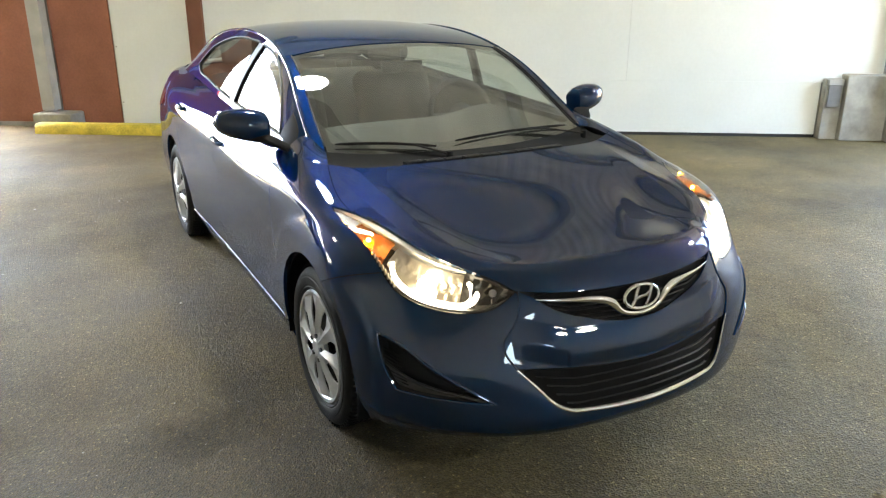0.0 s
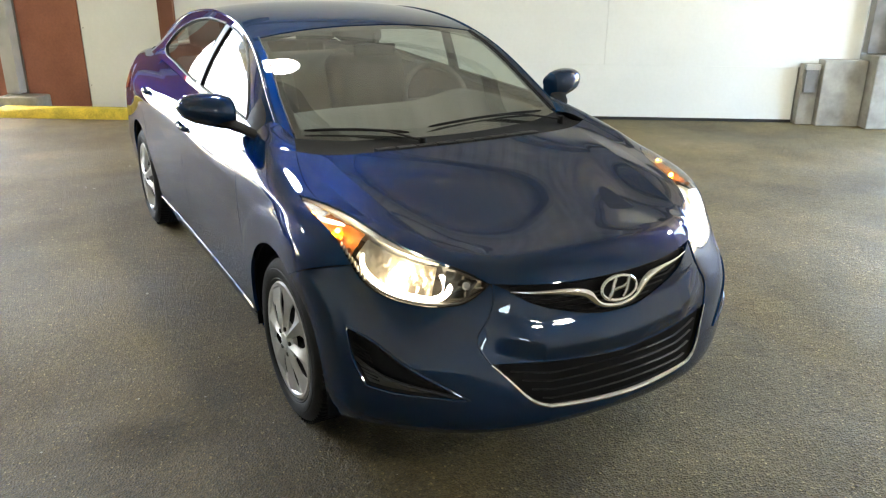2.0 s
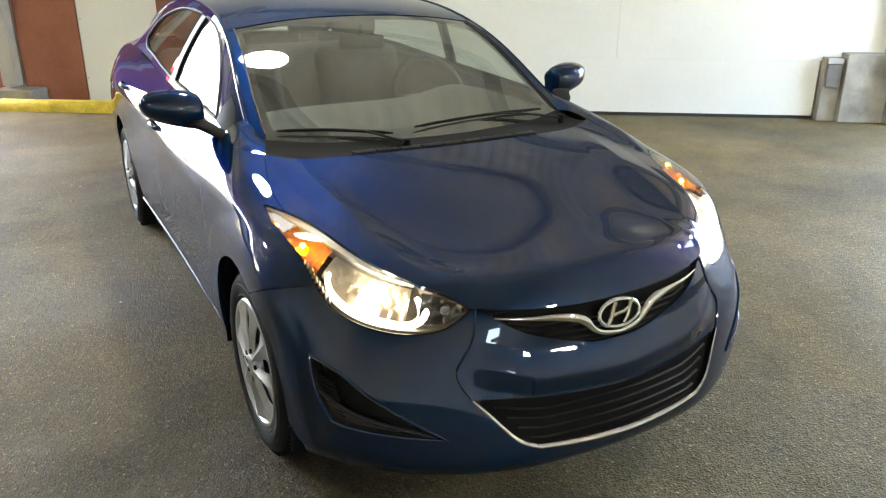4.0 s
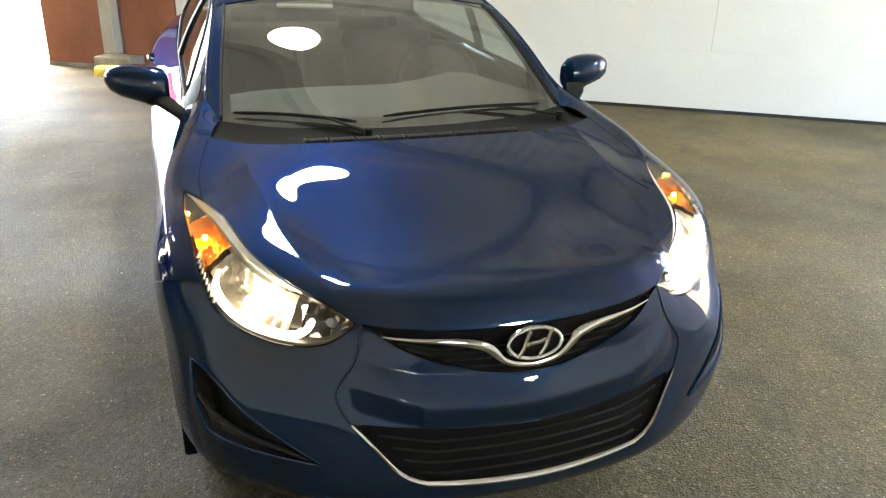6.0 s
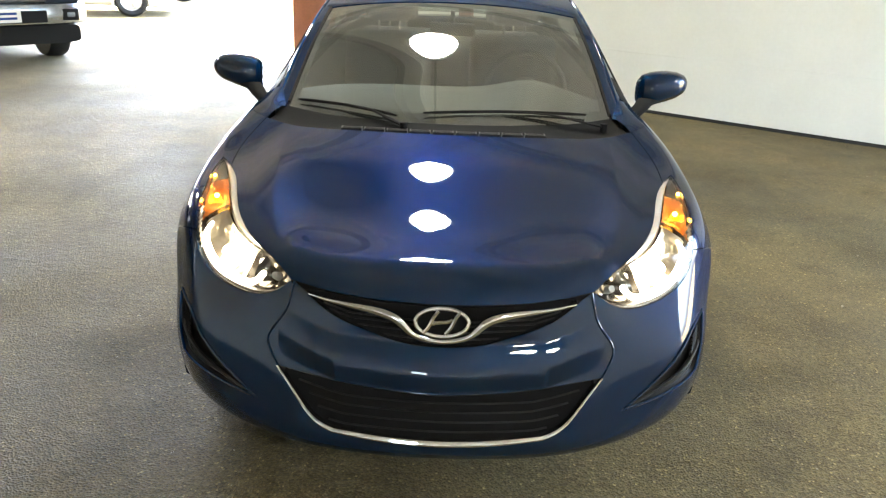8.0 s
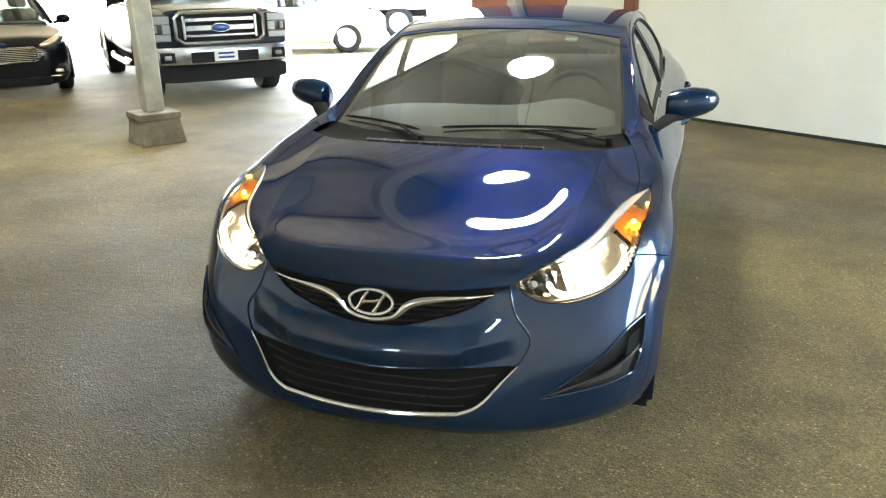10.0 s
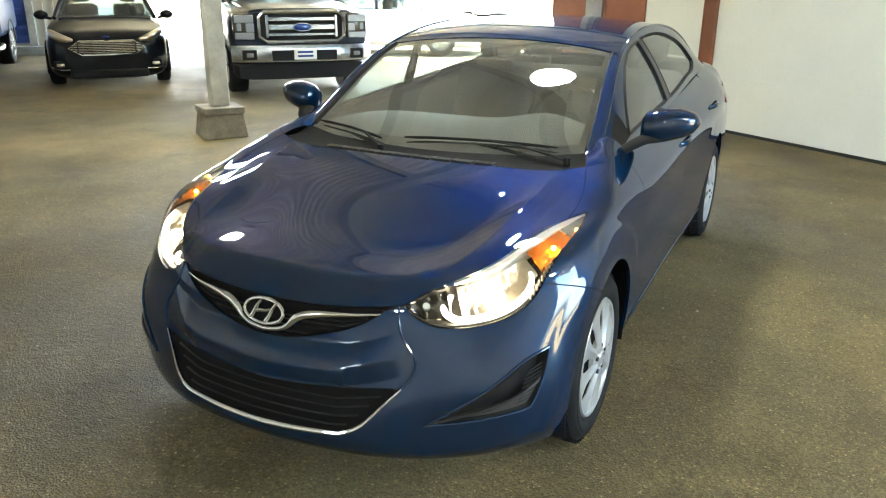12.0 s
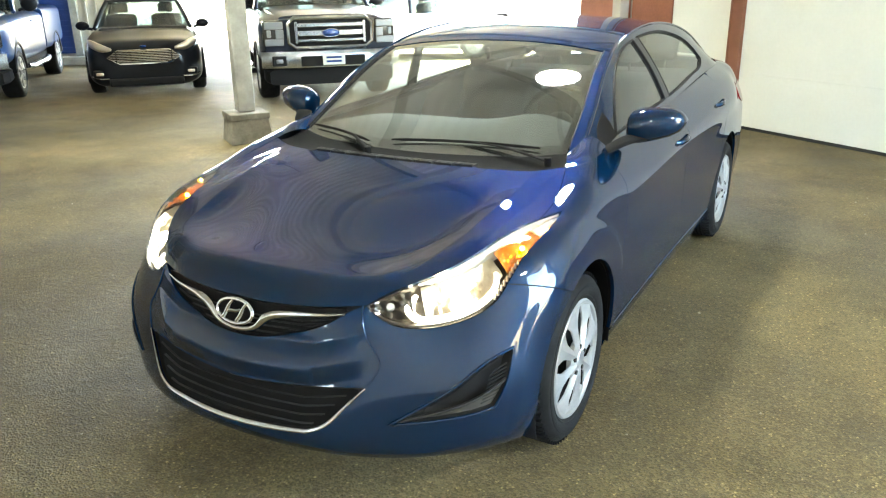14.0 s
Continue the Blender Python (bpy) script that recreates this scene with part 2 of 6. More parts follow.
def tube(bm, pts, r, seg=8, closed=False, squash=None, up=(0, 0, 1)):
    """A round bar along a line of points; r may be one number or a number for each; squash scales the section across and along up."""
    pts = [Vector(p) for p in pts]
    n = len(pts)
    rr = r if hasattr(r, "__len__") else [r] * n
    sq = squash or (1, 1)
    rings = []
    for i, p in enumerate(pts):
        d = (pts[(i + 1) % n] - pts[i - 1]) if closed else (pts[min(i + 1, n - 1)] - pts[max(i - 1, 0)])
        d.normalize()
        side = d.cross(Vector(up))
        side = side.normalized() if side.length > 1e-4 else Vector((1, 0, 0))
        u = side.cross(d).normalized()
        rings.append([bm.verts.new(p + (side * math.cos(k * math.tau / seg) * sq[0] + u * math.sin(k * math.tau / seg) * sq[1]) * rr[i]) for k in range(seg)])
    for i in range(n if closed else n - 1):
        a, b = rings[i], rings[(i + 1) % n]
        for k in range(seg):
            bm.faces.new((a[k], a[(k + 1) % seg], b[(k + 1) % seg], b[k]))
    if not closed:
        bm.faces.new(rings[0][::-1])
        bm.faces.new(rings[-1])


def lathe(bm, prof, seg=48, m=None, arc=math.tau):
    """Turns a profile of (radius, height) round the z axis."""
    full = abs(arc - math.tau) < 1e-6
    cols = []
    for k in range(seg if full else seg + 1):
        a = arc * k / seg
        cols.append([bm.verts.new(Vector((r * math.cos(a), r * math.sin(a), h))) for r, h in prof])
    n = len(cols)
    for k in range(n if full else n - 1):
        a, b = cols[k], cols[(k + 1) % n]
        for j in range(len(prof) - 1):
            bm.faces.new((a[j], b[j], b[j + 1], a[j + 1]))
    if m is not None:
        bmesh.ops.transform(bm, matrix=m, verts=[v for c in cols for v in c])


def natural(knots, clamp0=False, clamp1=False):
    """The linear map from knot values to a cubic spline's second derivatives."""
    k = np.asarray(knots, float)
    n = len(k)
    a, b = np.zeros((n, n)), np.zeros((n, n))
    h = np.diff(k)
    for i in range(1, n - 1):
        a[i, i - 1], a[i, i], a[i, i + 1] = h[i - 1] / 6, (h[i - 1] + h[i]) / 3, h[i] / 6
        b[i, i - 1], b[i, i], b[i, i + 1] = 1 / h[i - 1], -1 / h[i - 1] - 1 / h[i], 1 / h[i]
    if clamp0:
        a[0, 0], a[0, 1], b[0, 0], b[0, 1] = h[0] / 3, h[0] / 6, -1 / h[0], 1 / h[0]
    else:
        a[0, 0] = 1
    if clamp1:
        a[-1, -1], a[-1, -2], b[-1, -1], b[-1, -2] = h[-1] / 3, h[-1] / 6, -1 / h[-1], 1 / h[-1]
    else:
        a[-1, -1] = 1
    return np.linalg.solve(a, b)


def weights(knots, t, clamp0=False, clamp1=False):
    """Rows of weights by which the knots' values give the spline's value at each t."""
    k = np.asarray(knots, float)
    t = np.clip(np.asarray(t, float), k[0], k[-1])
    n, i = len(k), np.clip(np.searchsorted(k, t, side="right") - 1, 0, len(k) - 2)
    h = k[i + 1] - k[i]
    a, b = (k[i + 1] - t) / h, (t - k[i]) / h
    e = np.eye(n)
    m2 = natural(k, clamp0, clamp1)
    return a[:, None] * e[i] + b[:, None] * e[i + 1] + (((a**3 - a) * h**2 / 6)[:, None] * m2[i] + ((b**3 - b) * h**2 / 6)[:, None] * m2[i + 1])


def curve(keys, t, clamp0=False, clamp1=False):
    """A smooth line through keys of (parameter, values...)."""
    keys = np.asarray(keys, float)
    return weights(keys[:, 0], np.atleast_1d(t), clamp0, clamp1) @ keys[:, 1:]


def smooth_line(pts, n):
    """n points evenly along a smooth line through a few."""
    p = np.asarray(pts, float)
    d = np.r_[0, np.cumsum(np.linalg.norm(np.diff(p, axis=0), axis=1))]
    if len(p) == 2:
        return p[0] + np.linspace(0, 1, n)[:, None] * (p[1] - p[0])
    return weights(d, np.linspace(0, d[-1], n)) @ p


def inside(poly, q):
    """Which points q lie in the polygon."""
    x, y = q[:, 0], q[:, 1]
    r = np.zeros(len(q), bool)
    for (x0, y0), (x1, y1) in zip(poly, np.roll(poly, -1, 0)):
        if y0 != y1:
            r ^= ((y0 > y) != (y1 > y)) & (x < (x1 - x0) * (y - y0) / (y1 - y0) + x0)
    return r


def edge_distance(poly, q):
    d = np.full(len(q), 1e9)
    for a, b in zip(poly, np.roll(poly, -1, 0)):
        ab = b - a
        u = np.clip(((q - a) @ ab) / max(ab @ ab, 1e-12), 0, 1)
        d = np.minimum(d, np.linalg.norm(q - a - u[:, None] * ab, axis=1))
    return d


def fill(outline, holes, step):
    """Triangles over a flat outline less its holes, with inner points on a grid."""
    from mathutils.geometry import delaunay_2d_cdt
    polys = [np.asarray(outline, float)] + [np.asarray(h, float) for h in holes]
    lo, hi = polys[0].min(0), polys[0].max(0)
    gx, gy = np.meshgrid(np.arange(lo[0], hi[0], step), np.arange(lo[1], hi[1], step))
    gx[1::2] += step / 2
    g = np.stack([gx.ravel(), gy.ravel()], 1)
    keep = inside(polys[0], g) & (edge_distance(polys[0], g) > step * 0.45)
    for h in polys[1:]:
        near = (g > h.min(0) - step).all(1) & (g < h.max(0) + step).all(1)
        idx = np.where(near & keep)[0]
        keep[idx] &= ~inside(h, g[idx]) & (edge_distance(h, g[idx]) > step * 0.45)
    pts, edges = [], []
    for p in polys:
        k = len(pts)
        pts += [Vector(q) for q in p]
        edges += [(k + i, k + (i + 1) % len(p)) for i in range(len(p))]
    pts += [Vector(q) for q in g[keep]]
    v, _, f, _, _, _ = delaunay_2d_cdt(pts, edges, [], 0, 1e-6)
    v = np.array([tuple(q) for q in v])
    f = np.array([t for t in f if len(t) == 3])
    c = v[f].mean(1)
    ok = inside(polys[0], c)
    for h in polys[1:]:
        ok &= ~inside(h, c)
    return v, f[ok]

# ---- the setting: an open-ended parking shed ----
WALL_A = Vector((-2.664, 8.802, 0))                  # where the long wall's line starts
U = Vector((0.8346, -0.5509, 0)).normalized()      # along the wall
TURN_WALL = math.degrees(math.atan2(U.y, U.x))
WALLPOSE = pose(*WALL_A, 0, 0, TURN_WALL)          # local x along the wall, local -y out of it
ROOF_Z = 3.9


def slab(name, lo, hi, mat, label, category, kind="structure", bevel=0.0, m=WALLPOSE):
    bm = bmesh.new()
    box(bm, lo, hi, bevel, m=m)
    return tagged(mesh_object(name, bm, mat, bevel > 0), label, category, kind=kind)


def piece(name, parent, lo, hi, mat, label="", bevel=0.0, m=WALLPOSE):
    bm = bmesh.new()
    box(bm, lo, hi, bevel, m=m)
    return part(name, bm, mat, parent, label, bevel > 0)


bm = bmesh.new()
bmesh.ops.create_grid(bm, x_segments=2, y_segments=2, size=400)
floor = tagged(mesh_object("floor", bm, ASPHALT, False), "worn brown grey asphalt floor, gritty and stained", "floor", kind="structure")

# long board wall, open at both ends
wall = slab("wall_back", (0.57, 0.0, 0.0), (11.17, 0.20, ROOF_Z), STEEL, "long garage wall of white and red brown boards", "wall")
piece("board", wall, (0.55, -0.030, 0.05), (1.60, -0.003, ROOF_Z), REDWOOD, "red brown painted board", 0.004)
piece("board", wall, (1.66, -0.030, 0.05), (2.39, -0.003, ROOF_Z), REDWOOD, "red brown painted board", 0.004)
piece("board", wall, (2.405, -0.022, 0.05), (3.34, -0.003, ROOF_Z), WHITEWALL, "white painted board", 0.003)
piece("board", wall, (3.525, -0.022, 0.614), (8.378, -0.003, ROOF_Z), WHITEWALL, "white painted board", 0.0)
piece("board", wall, (8.382, -0.022, 0.614), (11.15, -0.003, ROOF_Z), WHITEWALL, "white painted board", 0.0)
piece("board", wall, (3.525, -0.0222, 0.035), (10.51, -0.003, 0.6125), WHITEWALL, "white painted board", 0.0)
piece("base_rail", wall, (3.52, -0.018, 0.0), (10.52, -0.003, 0.033), CABIN_DARK, "dark rail at the foot of the boards")
piece("base_rail", wall, (0.55, -0.035, 0.0), (3.34, -0.003, 0.05), CONCRETE, "rough concrete footing")
# screws along the board seams
for z in (0.30, 0.95, 1.6):
    bm = bmesh.new()
    cyl(bm, WALLPOSE @ Vector((2.43, -0.02, z)), WALLPOSE @ Vector((2.43, -0.026, z)), 0.008, 8)
    part("screw", bm, STEEL, wall)

BROWN = material("rust brown steel paint", (0.20, 0.075, 0.04), 0.55, stain=0.15, stain_size=4, bump=0.1, bump_size=60)
post = thing("steel_column", "rust brown steel column standing against the wall", "column")
for a, b in (((3.345, -0.07, 0.0), (3.365, -0.004, ROOF_Z)), ((3.500, -0.07, 0.0), (3.520, -0.004, ROOF_Z)), ((3.365, -0.060, 0.0), (3.500, -0.048, ROOF_Z))):
    piece("web" if b[0] - a[0] > 0.1 else "flange", post, a, b, BROWN, "", 0.002)

post = thing("steel_post", "grey painted steel post on a concrete foot", "post")
piece("shaft", post, (1.52, -0.24, 0.22), (1.68, -0.10, ROOF_Z), STEEL, "", 0.006)
piece("foot", post, (1.45, -0.36, 0.0), (1.93, -0.04, 0.20), CONCRETE, "worn concrete foot", 0.025)

kerb = thing("wheel_stop", "chipped yellow painted concrete wheel stop", "kerb")
bm = bmesh.new()
prof = [(-0.095, 0), (-0.088, 0.07), (-0.06, 0.115), (0.06, 0.115), (0.088, 0.07), (0.095, 0)]
ends = []
for x, k in ((0, 0.93), (0.012, 1), (0.8, 1), (1.6, 1), (2.308, 1), (2.32, 0.93)):
    ends.append([bm.verts.new(WALLPOSE @ Vector((1.58 + x, -0.46 + y * k, z * (k if z else 1)))) for y, z in prof])
for a, b in zip(ends, ends[1:]):
    for i in range(len(prof)):
        j = (i + 1) % len(prof)
        bm.faces.new((a[i], a[j], b[j], b[i]))
bm.faces.new(ends[0]), bm.faces.new(ends[-1][::-1])
part("stop_body", bm, YELLOW, kerb, angle=50)

# concrete plinth and post at the right-hand end
plinth = thing("concrete_plinth", "stained grey concrete plinth against the wall", "plinth")
piece("plinth_block", plinth, (10.72, -0.20, 0.0), (11.18, -0.004, 0.71), CONCRETE, "", 0.012)
piece("plinth_block", plinth, (11.19, -0.36, 0.0), (12.6, 0.25, 0.78), CONCRETE, "", 0.015)
piece("plinth_block", plinth, (10.53, -0.12, 0.0), (10.718, -0.004, 0.66), CONCRETE, "", 0.008)
OUTLET = material("grey utility box", (0.20, 0.20, 0.20), 0.5, stain=0.25, stain_size=6)
util = thing("utility_box", "scuffed grey utility box on the concrete", "box")
piece("box_body", util, (10.55, -0.16, 0.36), (10.69, -0.122, 0.60), OUTLET, "", 0.006)
piece("cap", util, (10.54, -0.165, 0.602), (10.70, -0.122, 0.66), STEEL, "", 0.004)
post = thing("steel_post", "grey steel post on top of the concrete plinth", "post")
piece("shaft", post, (11.42, -0.30, 0.80), (11.68, -0.06, ROOF_Z), STEEL, "", 0.006)
piece("base_plate", post, (11.36, -0.345, 0.784), (11.76, 0.0, 0.84), STEEL, "", 0.004)
piece("shaft", post, (11.155, -0.16, 0.784), (11.358, -0.025, ROOF_Z), OUTLET, "", 0.004)

# square steel column on its concrete foot, out on the floor
COLPOSE = pose(-4.39, 3.87, 0, 0, 0, TURN_WALL)
post = thing("steel_post", "tall cream painted square column on a concrete foot", "post")
CREAM = material("cream painted steel", (0.37, 0.355, 0.30), 0.55, stain=0.22, stain_size=5, grain=0.06, grain_size=30, bump=0.08, bump_size=70)
bm = bmesh.new()
box(bm, (-0.095, -0.095, 0.33), (0.095, 0.095, ROOF_Z), 0.018, 3, m=COLPOSE)
part("shaft", bm, CREAM, post)
bm = bmesh.new()
box(bm, (-0.215, -0.215, 0.255), (0.215, 0.215, 0.325), 0.012, 2, m=COLPOSE)
FOOTING = material("dirty concrete footing", (0.22, 0.20, 0.155), 0.9, stain=0.3, stain_size=6, grain=0.1, grain_size=40, bump=0.3, bump_size=70)
part("foot_cap", bm, FOOTING, post)
bm = bmesh.new()
vs = box(bm, (-0.20, -0.20, 0.0), (0.20, 0.20, 0.252), 0.012, 2)
for v in bm.verts:
    k = 1.16 - 0.16 * v.co.z / 0.252
    v.co.x, v.co.y = v.co.x * k, v.co.y * k
bmesh.ops.transform(bm, matrix=COLPOSE, verts=bm.verts)
part("foot", bm, FOOTING, post)

# roof: corrugated sheets on purlins and rafters
bm = bmesh.new()
x0, x1, y0, y1 = -17.5, 13.5, -14.0, 0.3
nx = 620
rows = [[], [], []]
for i in range(nx + 1):
    x = x0 + (x1 - x0) * i / nx
    z = ROOF_Z + 0.005 * (1 if (i // 2) % 2 else -1)
    for r, y in zip(rows, (y0, (y0 + y1) / 2, y1)):
        r.append(bm.verts.new(WALLPOSE @ Vector((x, y, z))))
for a, b in zip(rows, rows[1:]):
    for i in range(nx):
        bm.faces.new((a[i], a[i + 1], b[i + 1], b[i]))
ceiling = tagged(mesh_object("ceiling", bm, SHEET, False), "pale corrugated sheet metal roof", "ceiling", kind="structure")
for k in range(7):
    y = -0.6 - 2.0 * k
    slab("trim_purlin", (x0, y - 0.05, ROOF_Z - 0.17), (x1, y + 0.05, ROOF_Z - 0.02), GIRDER, "grey steel purlin under the roof", "beam")
for k in range(6):
    x = -16.4 + 5.2 * k
    slab("trim_rafter", (x - 0.09, y0, ROOF_Z - 0.46), (x + 0.09, y1, ROOF_Z - 0.171), GIRDER, "grey steel rafter under the roof", "beam")

# far side of the shed: unseen walls added behind the camera to shape light
UNSEENWALL = material("unseen pale wall", (0.68, 0.675, 0.65), 0.8, stain=0.15, stain_size=1.2, grain=0.08, grain_size=20)
# the one small opening is added as well, to put daylight on the bumper
for a, b, low, high, label in ((x0, 10.4, 0, ROOF_Z, "unseen pale wall added to bounce light"), (10.4, 11.4, 0, 1.3, "unseen pale wall added under a daylight opening"), (10.4, 11.4, 2.2, ROOF_Z, "unseen pale wall added over a daylight opening"), (11.4, x1, 0, ROOF_Z, "unseen pale wall added in the corner to bounce light")):
    slab("wall_front", (a, -14.2, low), (b, -14.0, high), UNSEENWALL, label, "wall")

# added to narrow the bright end that the bumper and flank mirror
slab("wall_end", (x1 - 0.2, -13.99, 0), (x1, -2.6, ROOF_Z), UNSEENWALL, "unseen pale wall added to narrow the daylight", "wall")

# hanging lamp above the car
LAMPGLOW = glow("lit lamp bowl", (1.0, 0.98, 0.93), 2.9)
def high_bay(x, y, z):
    lamp = thing("pendant_lamp", "round white glowing high bay pendant lamp", "lamp", "high bay lamps", pose(x, y, z))
    bm = bmesh.new()
    lathe(bm, [(0.002, -0.105), (0.06, -0.102), (0.10, -0.085), (0.125, -0.045), (0.15, 0.0), (0.185, 0.035), (0.205, 0.055), (0.20, 0.066), (0.10, 0.07), (0.002, 0.072)], 40)
    part("bowl", bm, LAMPGLOW, lamp, "white glowing drop bowl")
    bm = bmesh.new()
    lathe(bm, [(0.208, 0.045), (0.224, 0.052), (0.222, 0.075), (0.15, 0.105), (0.09, 0.12)], 40)
    part("ring", bm, STEEL, lamp)
    bm = bmesh.new()
    cyl(bm, (0, 0, 0.11), (0, 0, 0.36), 0.085, 20)
    cyl(bm, (0, 0, 0.36), (0, 0, ROOF_Z - z), 0.012, 8)
    part("ballast", bm, STEEL, lamp)
    return lamp


first = high_bay(-0.15, 1.75, 3.02)
# three more, unseen and at guessed places, added to light the shed
for x, y in ((4.18, -0.58), (-4.5, 3.2), (1.80, -4.60)):
    copy_thing(first, pose(x, y, 3.02))

# loose grit and small stones on the floor
rng = np.random.default_rng(11)
base = bmesh.new()
bmesh.ops.create_icosphere(base, subdivisions=1, radius=1.0)
bv, bf = np.array([v.co[:] for v in base.verts]), [[v.index for v in f.verts] for f in base.faces]
base.free()
gv, gf = [], []
for k in range(900):
    x, y = rng.uniform(-4.5, 4.5), rng.uniform(-2.6, 5.0)
    r = 0.0018 + 0.0075 * rng.random() ** 6
    a = rng.uniform(0, math.tau)
    q = bv * (1 + 0.25 * rng.standard_normal((len(bv), 1))) * [r, r * rng.uniform(0.6, 1), r * rng.uniform(0.4, 0.8)]
    q = np.stack([q[:, 0] * math.cos(a) - q[:, 1] * math.sin(a) + x, q[:, 0] * math.sin(a) + q[:, 1] * math.cos(a) + y, q[:, 2] + r * 0.35], 1)
    gf += [[i + len(gv) for i in f] for f in bf]
    gv += q.tolist()
me = bpy.data.meshes.new("grit")
me.from_pydata(gv, [], gf)
me.materials.append(material("pale grit", (0.30, 0.26, 0.19), 0.85, grain=0.5, grain_size=7))
tagged(new("grit", me), "loose pale grit and small stones on the floor", "grit", kind="stuff")

# ---- the blue car: its skin, lofted from lines round the body ----
# Each line runs from the middle of the nose (0) round the corner and along the side to the middle of the tail (1).
LINES = [
    # bottom edge, tucked under
    [(0, 0, -0.78, 0.20), (0.1, 0.2, -0.77, 0.20), (0.2, 0.40, -0.73, 0.20), (0.3, 0.60, -0.615, 0.195), (0.4, 0.775, -0.42, 0.19), (0.45, 0.827, -0.29, 0.19), (0.5, 0.828, 0.0, 0.19), (0.6, 0.815, 0.9, 0.19), (0.7, 0.815, 1.7, 0.19), (0.8, 0.82, 2.7, 0.19), (0.87, 0.80, 3.15, 0.21), (0.93, 0.67, 3.48, 0.24), (1, 0, 3.58, 0.24)],
    # lip
    [(0, 0, -0.865, 0.255), (0.1, 0.2, -0.853, 0.255), (0.2, 0.40, -0.808, 0.255), (0.3, 0.628, -0.68, 0.25), (0.4, 0.812, -0.47, 0.25), (0.45, 0.860, -0.30, 0.25), (0.5, 0.856, 0.0, 0.25), (0.6, 0.842, 0.9, 0.25), (0.7, 0.842, 1.7, 0.25), (0.8, 0.847, 2.7, 0.25), (0.87, 0.835, 3.18, 0.28), (0.93, 0.70, 3.54, 0.31), (1, 0, 3.65, 0.31)],
    # lower grille's edge
    [(0, 0, -0.88, 0.335), (0.1, 0.2, -0.865, 0.335), (0.2, 0.39, -0.82, 0.34), (0.3, 0.65, -0.69, 0.35), (0.4, 0.832, -0.48, 0.36), (0.45, 0.876, -0.29, 0.36), (0.5, 0.871, 0.0, 0.36), (0.6, 0.856, 0.9, 0.36), (0.7, 0.856, 1.7, 0.36), (0.8, 0.862, 2.7, 0.36), (0.87, 0.852, 3.18, 0.40), (0.93, 0.73, 3.56, 0.42), (1, 0, 3.67, 0.42)],
    # bumper crease
    [(0, 0, -0.822, 0.515), (0.1, 0.2, -0.803, 0.513), (0.2, 0.40, -0.765, 0.515), (0.3, 0.645, -0.658, 0.53), (0.4, 0.822, -0.466, 0.55), (0.45, 0.876, -0.286, 0.56), (0.5, 0.881, 0.0, 0.56), (0.6, 0.874, 0.9, 0.56), (0.7, 0.875, 1.7, 0.56), (0.8, 0.88, 2.7, 0.56), (0.87, 0.862, 3.17, 0.58), (0.93, 0.73, 3.54, 0.60), (1, 0, 3.66, 0.60)],
    # bonnet's front edge and shoulder
    [(0, 0, -0.767, 0.682), (0.1, 0.2, -0.757, 0.688), (0.2, 0.40, -0.702, 0.699), (0.3, 0.612, -0.59, 0.685), (0.4, 0.808, -0.413, 0.705), (0.45, 0.876, -0.264, 0.704), (0.5, 0.881, 0.0, 0.72), (0.6, 0.878, 0.9, 0.74), (0.7, 0.878, 1.7, 0.76), (0.8, 0.883, 2.7, 0.78), (0.87, 0.855, 3.15, 0.80), (0.93, 0.72, 3.50, 0.82), (1, 0, 3.63, 0.82)],
    # just over the edge
    [(0, 0, -0.692, 0.750), (0.1, 0.2, -0.678, 0.752), (0.2, 0.41, -0.618, 0.756), (0.3, 0.622, -0.51, 0.771), (0.4, 0.802, -0.333, 0.798), (0.45, 0.852, -0.203, 0.804), (0.5, 0.866, 0.03, 0.816), (0.6, 0.880, 0.9, 0.83), (0.7, 0.880, 1.7, 0.85), (0.8, 0.881, 2.7, 0.88), (0.87, 0.83, 3.12, 0.90), (0.93, 0.70, 3.46, 0.92), (1, 0, 3.60, 0.93)],
    [(0, 0, -0.45, 0.805), (0.1, 0.2, -0.435, 0.802), (0.2, 0.42, -0.37, 0.802), (0.3, 0.592, -0.27, 0.840), (0.4, 0.745, -0.135, 0.859), (0.45, 0.810, -0.058, 0.866), (0.5, 0.850, 0.10, 0.873), (0.6, 0.864, 0.9, 0.89), (0.7, 0.861, 1.7, 0.92), (0.8, 0.850, 2.7, 0.96), (0.87, 0.79, 3.10, 0.99), (0.93, 0.67, 3.42, 1.01), (1, 0, 3.56, 1.02)],
    [(0, 0, -0.14, 0.895), (0.1, 0.2, -0.13, 0.893), (0.2, 0.41, -0.085, 0.891), (0.3, 0.57, -0.01, 0.899), (0.4, 0.70, 0.065, 0.907), (0.45, 0.770, 0.115, 0.921), (0.5, 0.812, 0.21, 0.928), (0.6, 0.815, 0.9, 0.945), (0.7, 0.808, 1.7, 0.985), (0.8, 0.786, 2.65, 1.03), (0.87, 0.74, 3.08, 1.05), (0.93, 0.63, 3.38, 1.065), (1, 0, 3.52, 1.075)],
    # rear of the bonnet, then the waist line
    [(0, 0, 0.09, 0.952), (0.1, 0.2, 0.10, 0.951), (0.2, 0.40, 0.13, 0.947), (0.3, 0.56, 0.175, 0.943), (0.4, 0.670, 0.225, 0.955), (0.45, 0.750, 0.285, 0.970), (0.5, 0.768, 0.415, 0.983), (0.6, 0.760, 0.9, 0.995), (0.7, 0.752, 1.7, 1.04), (0.8, 0.720, 2.6, 1.08), (0.87, 0.68, 3.04, 1.09), (0.93, 0.58, 3.32, 1.085), (1, 0, 3.46, 1.095)],
]
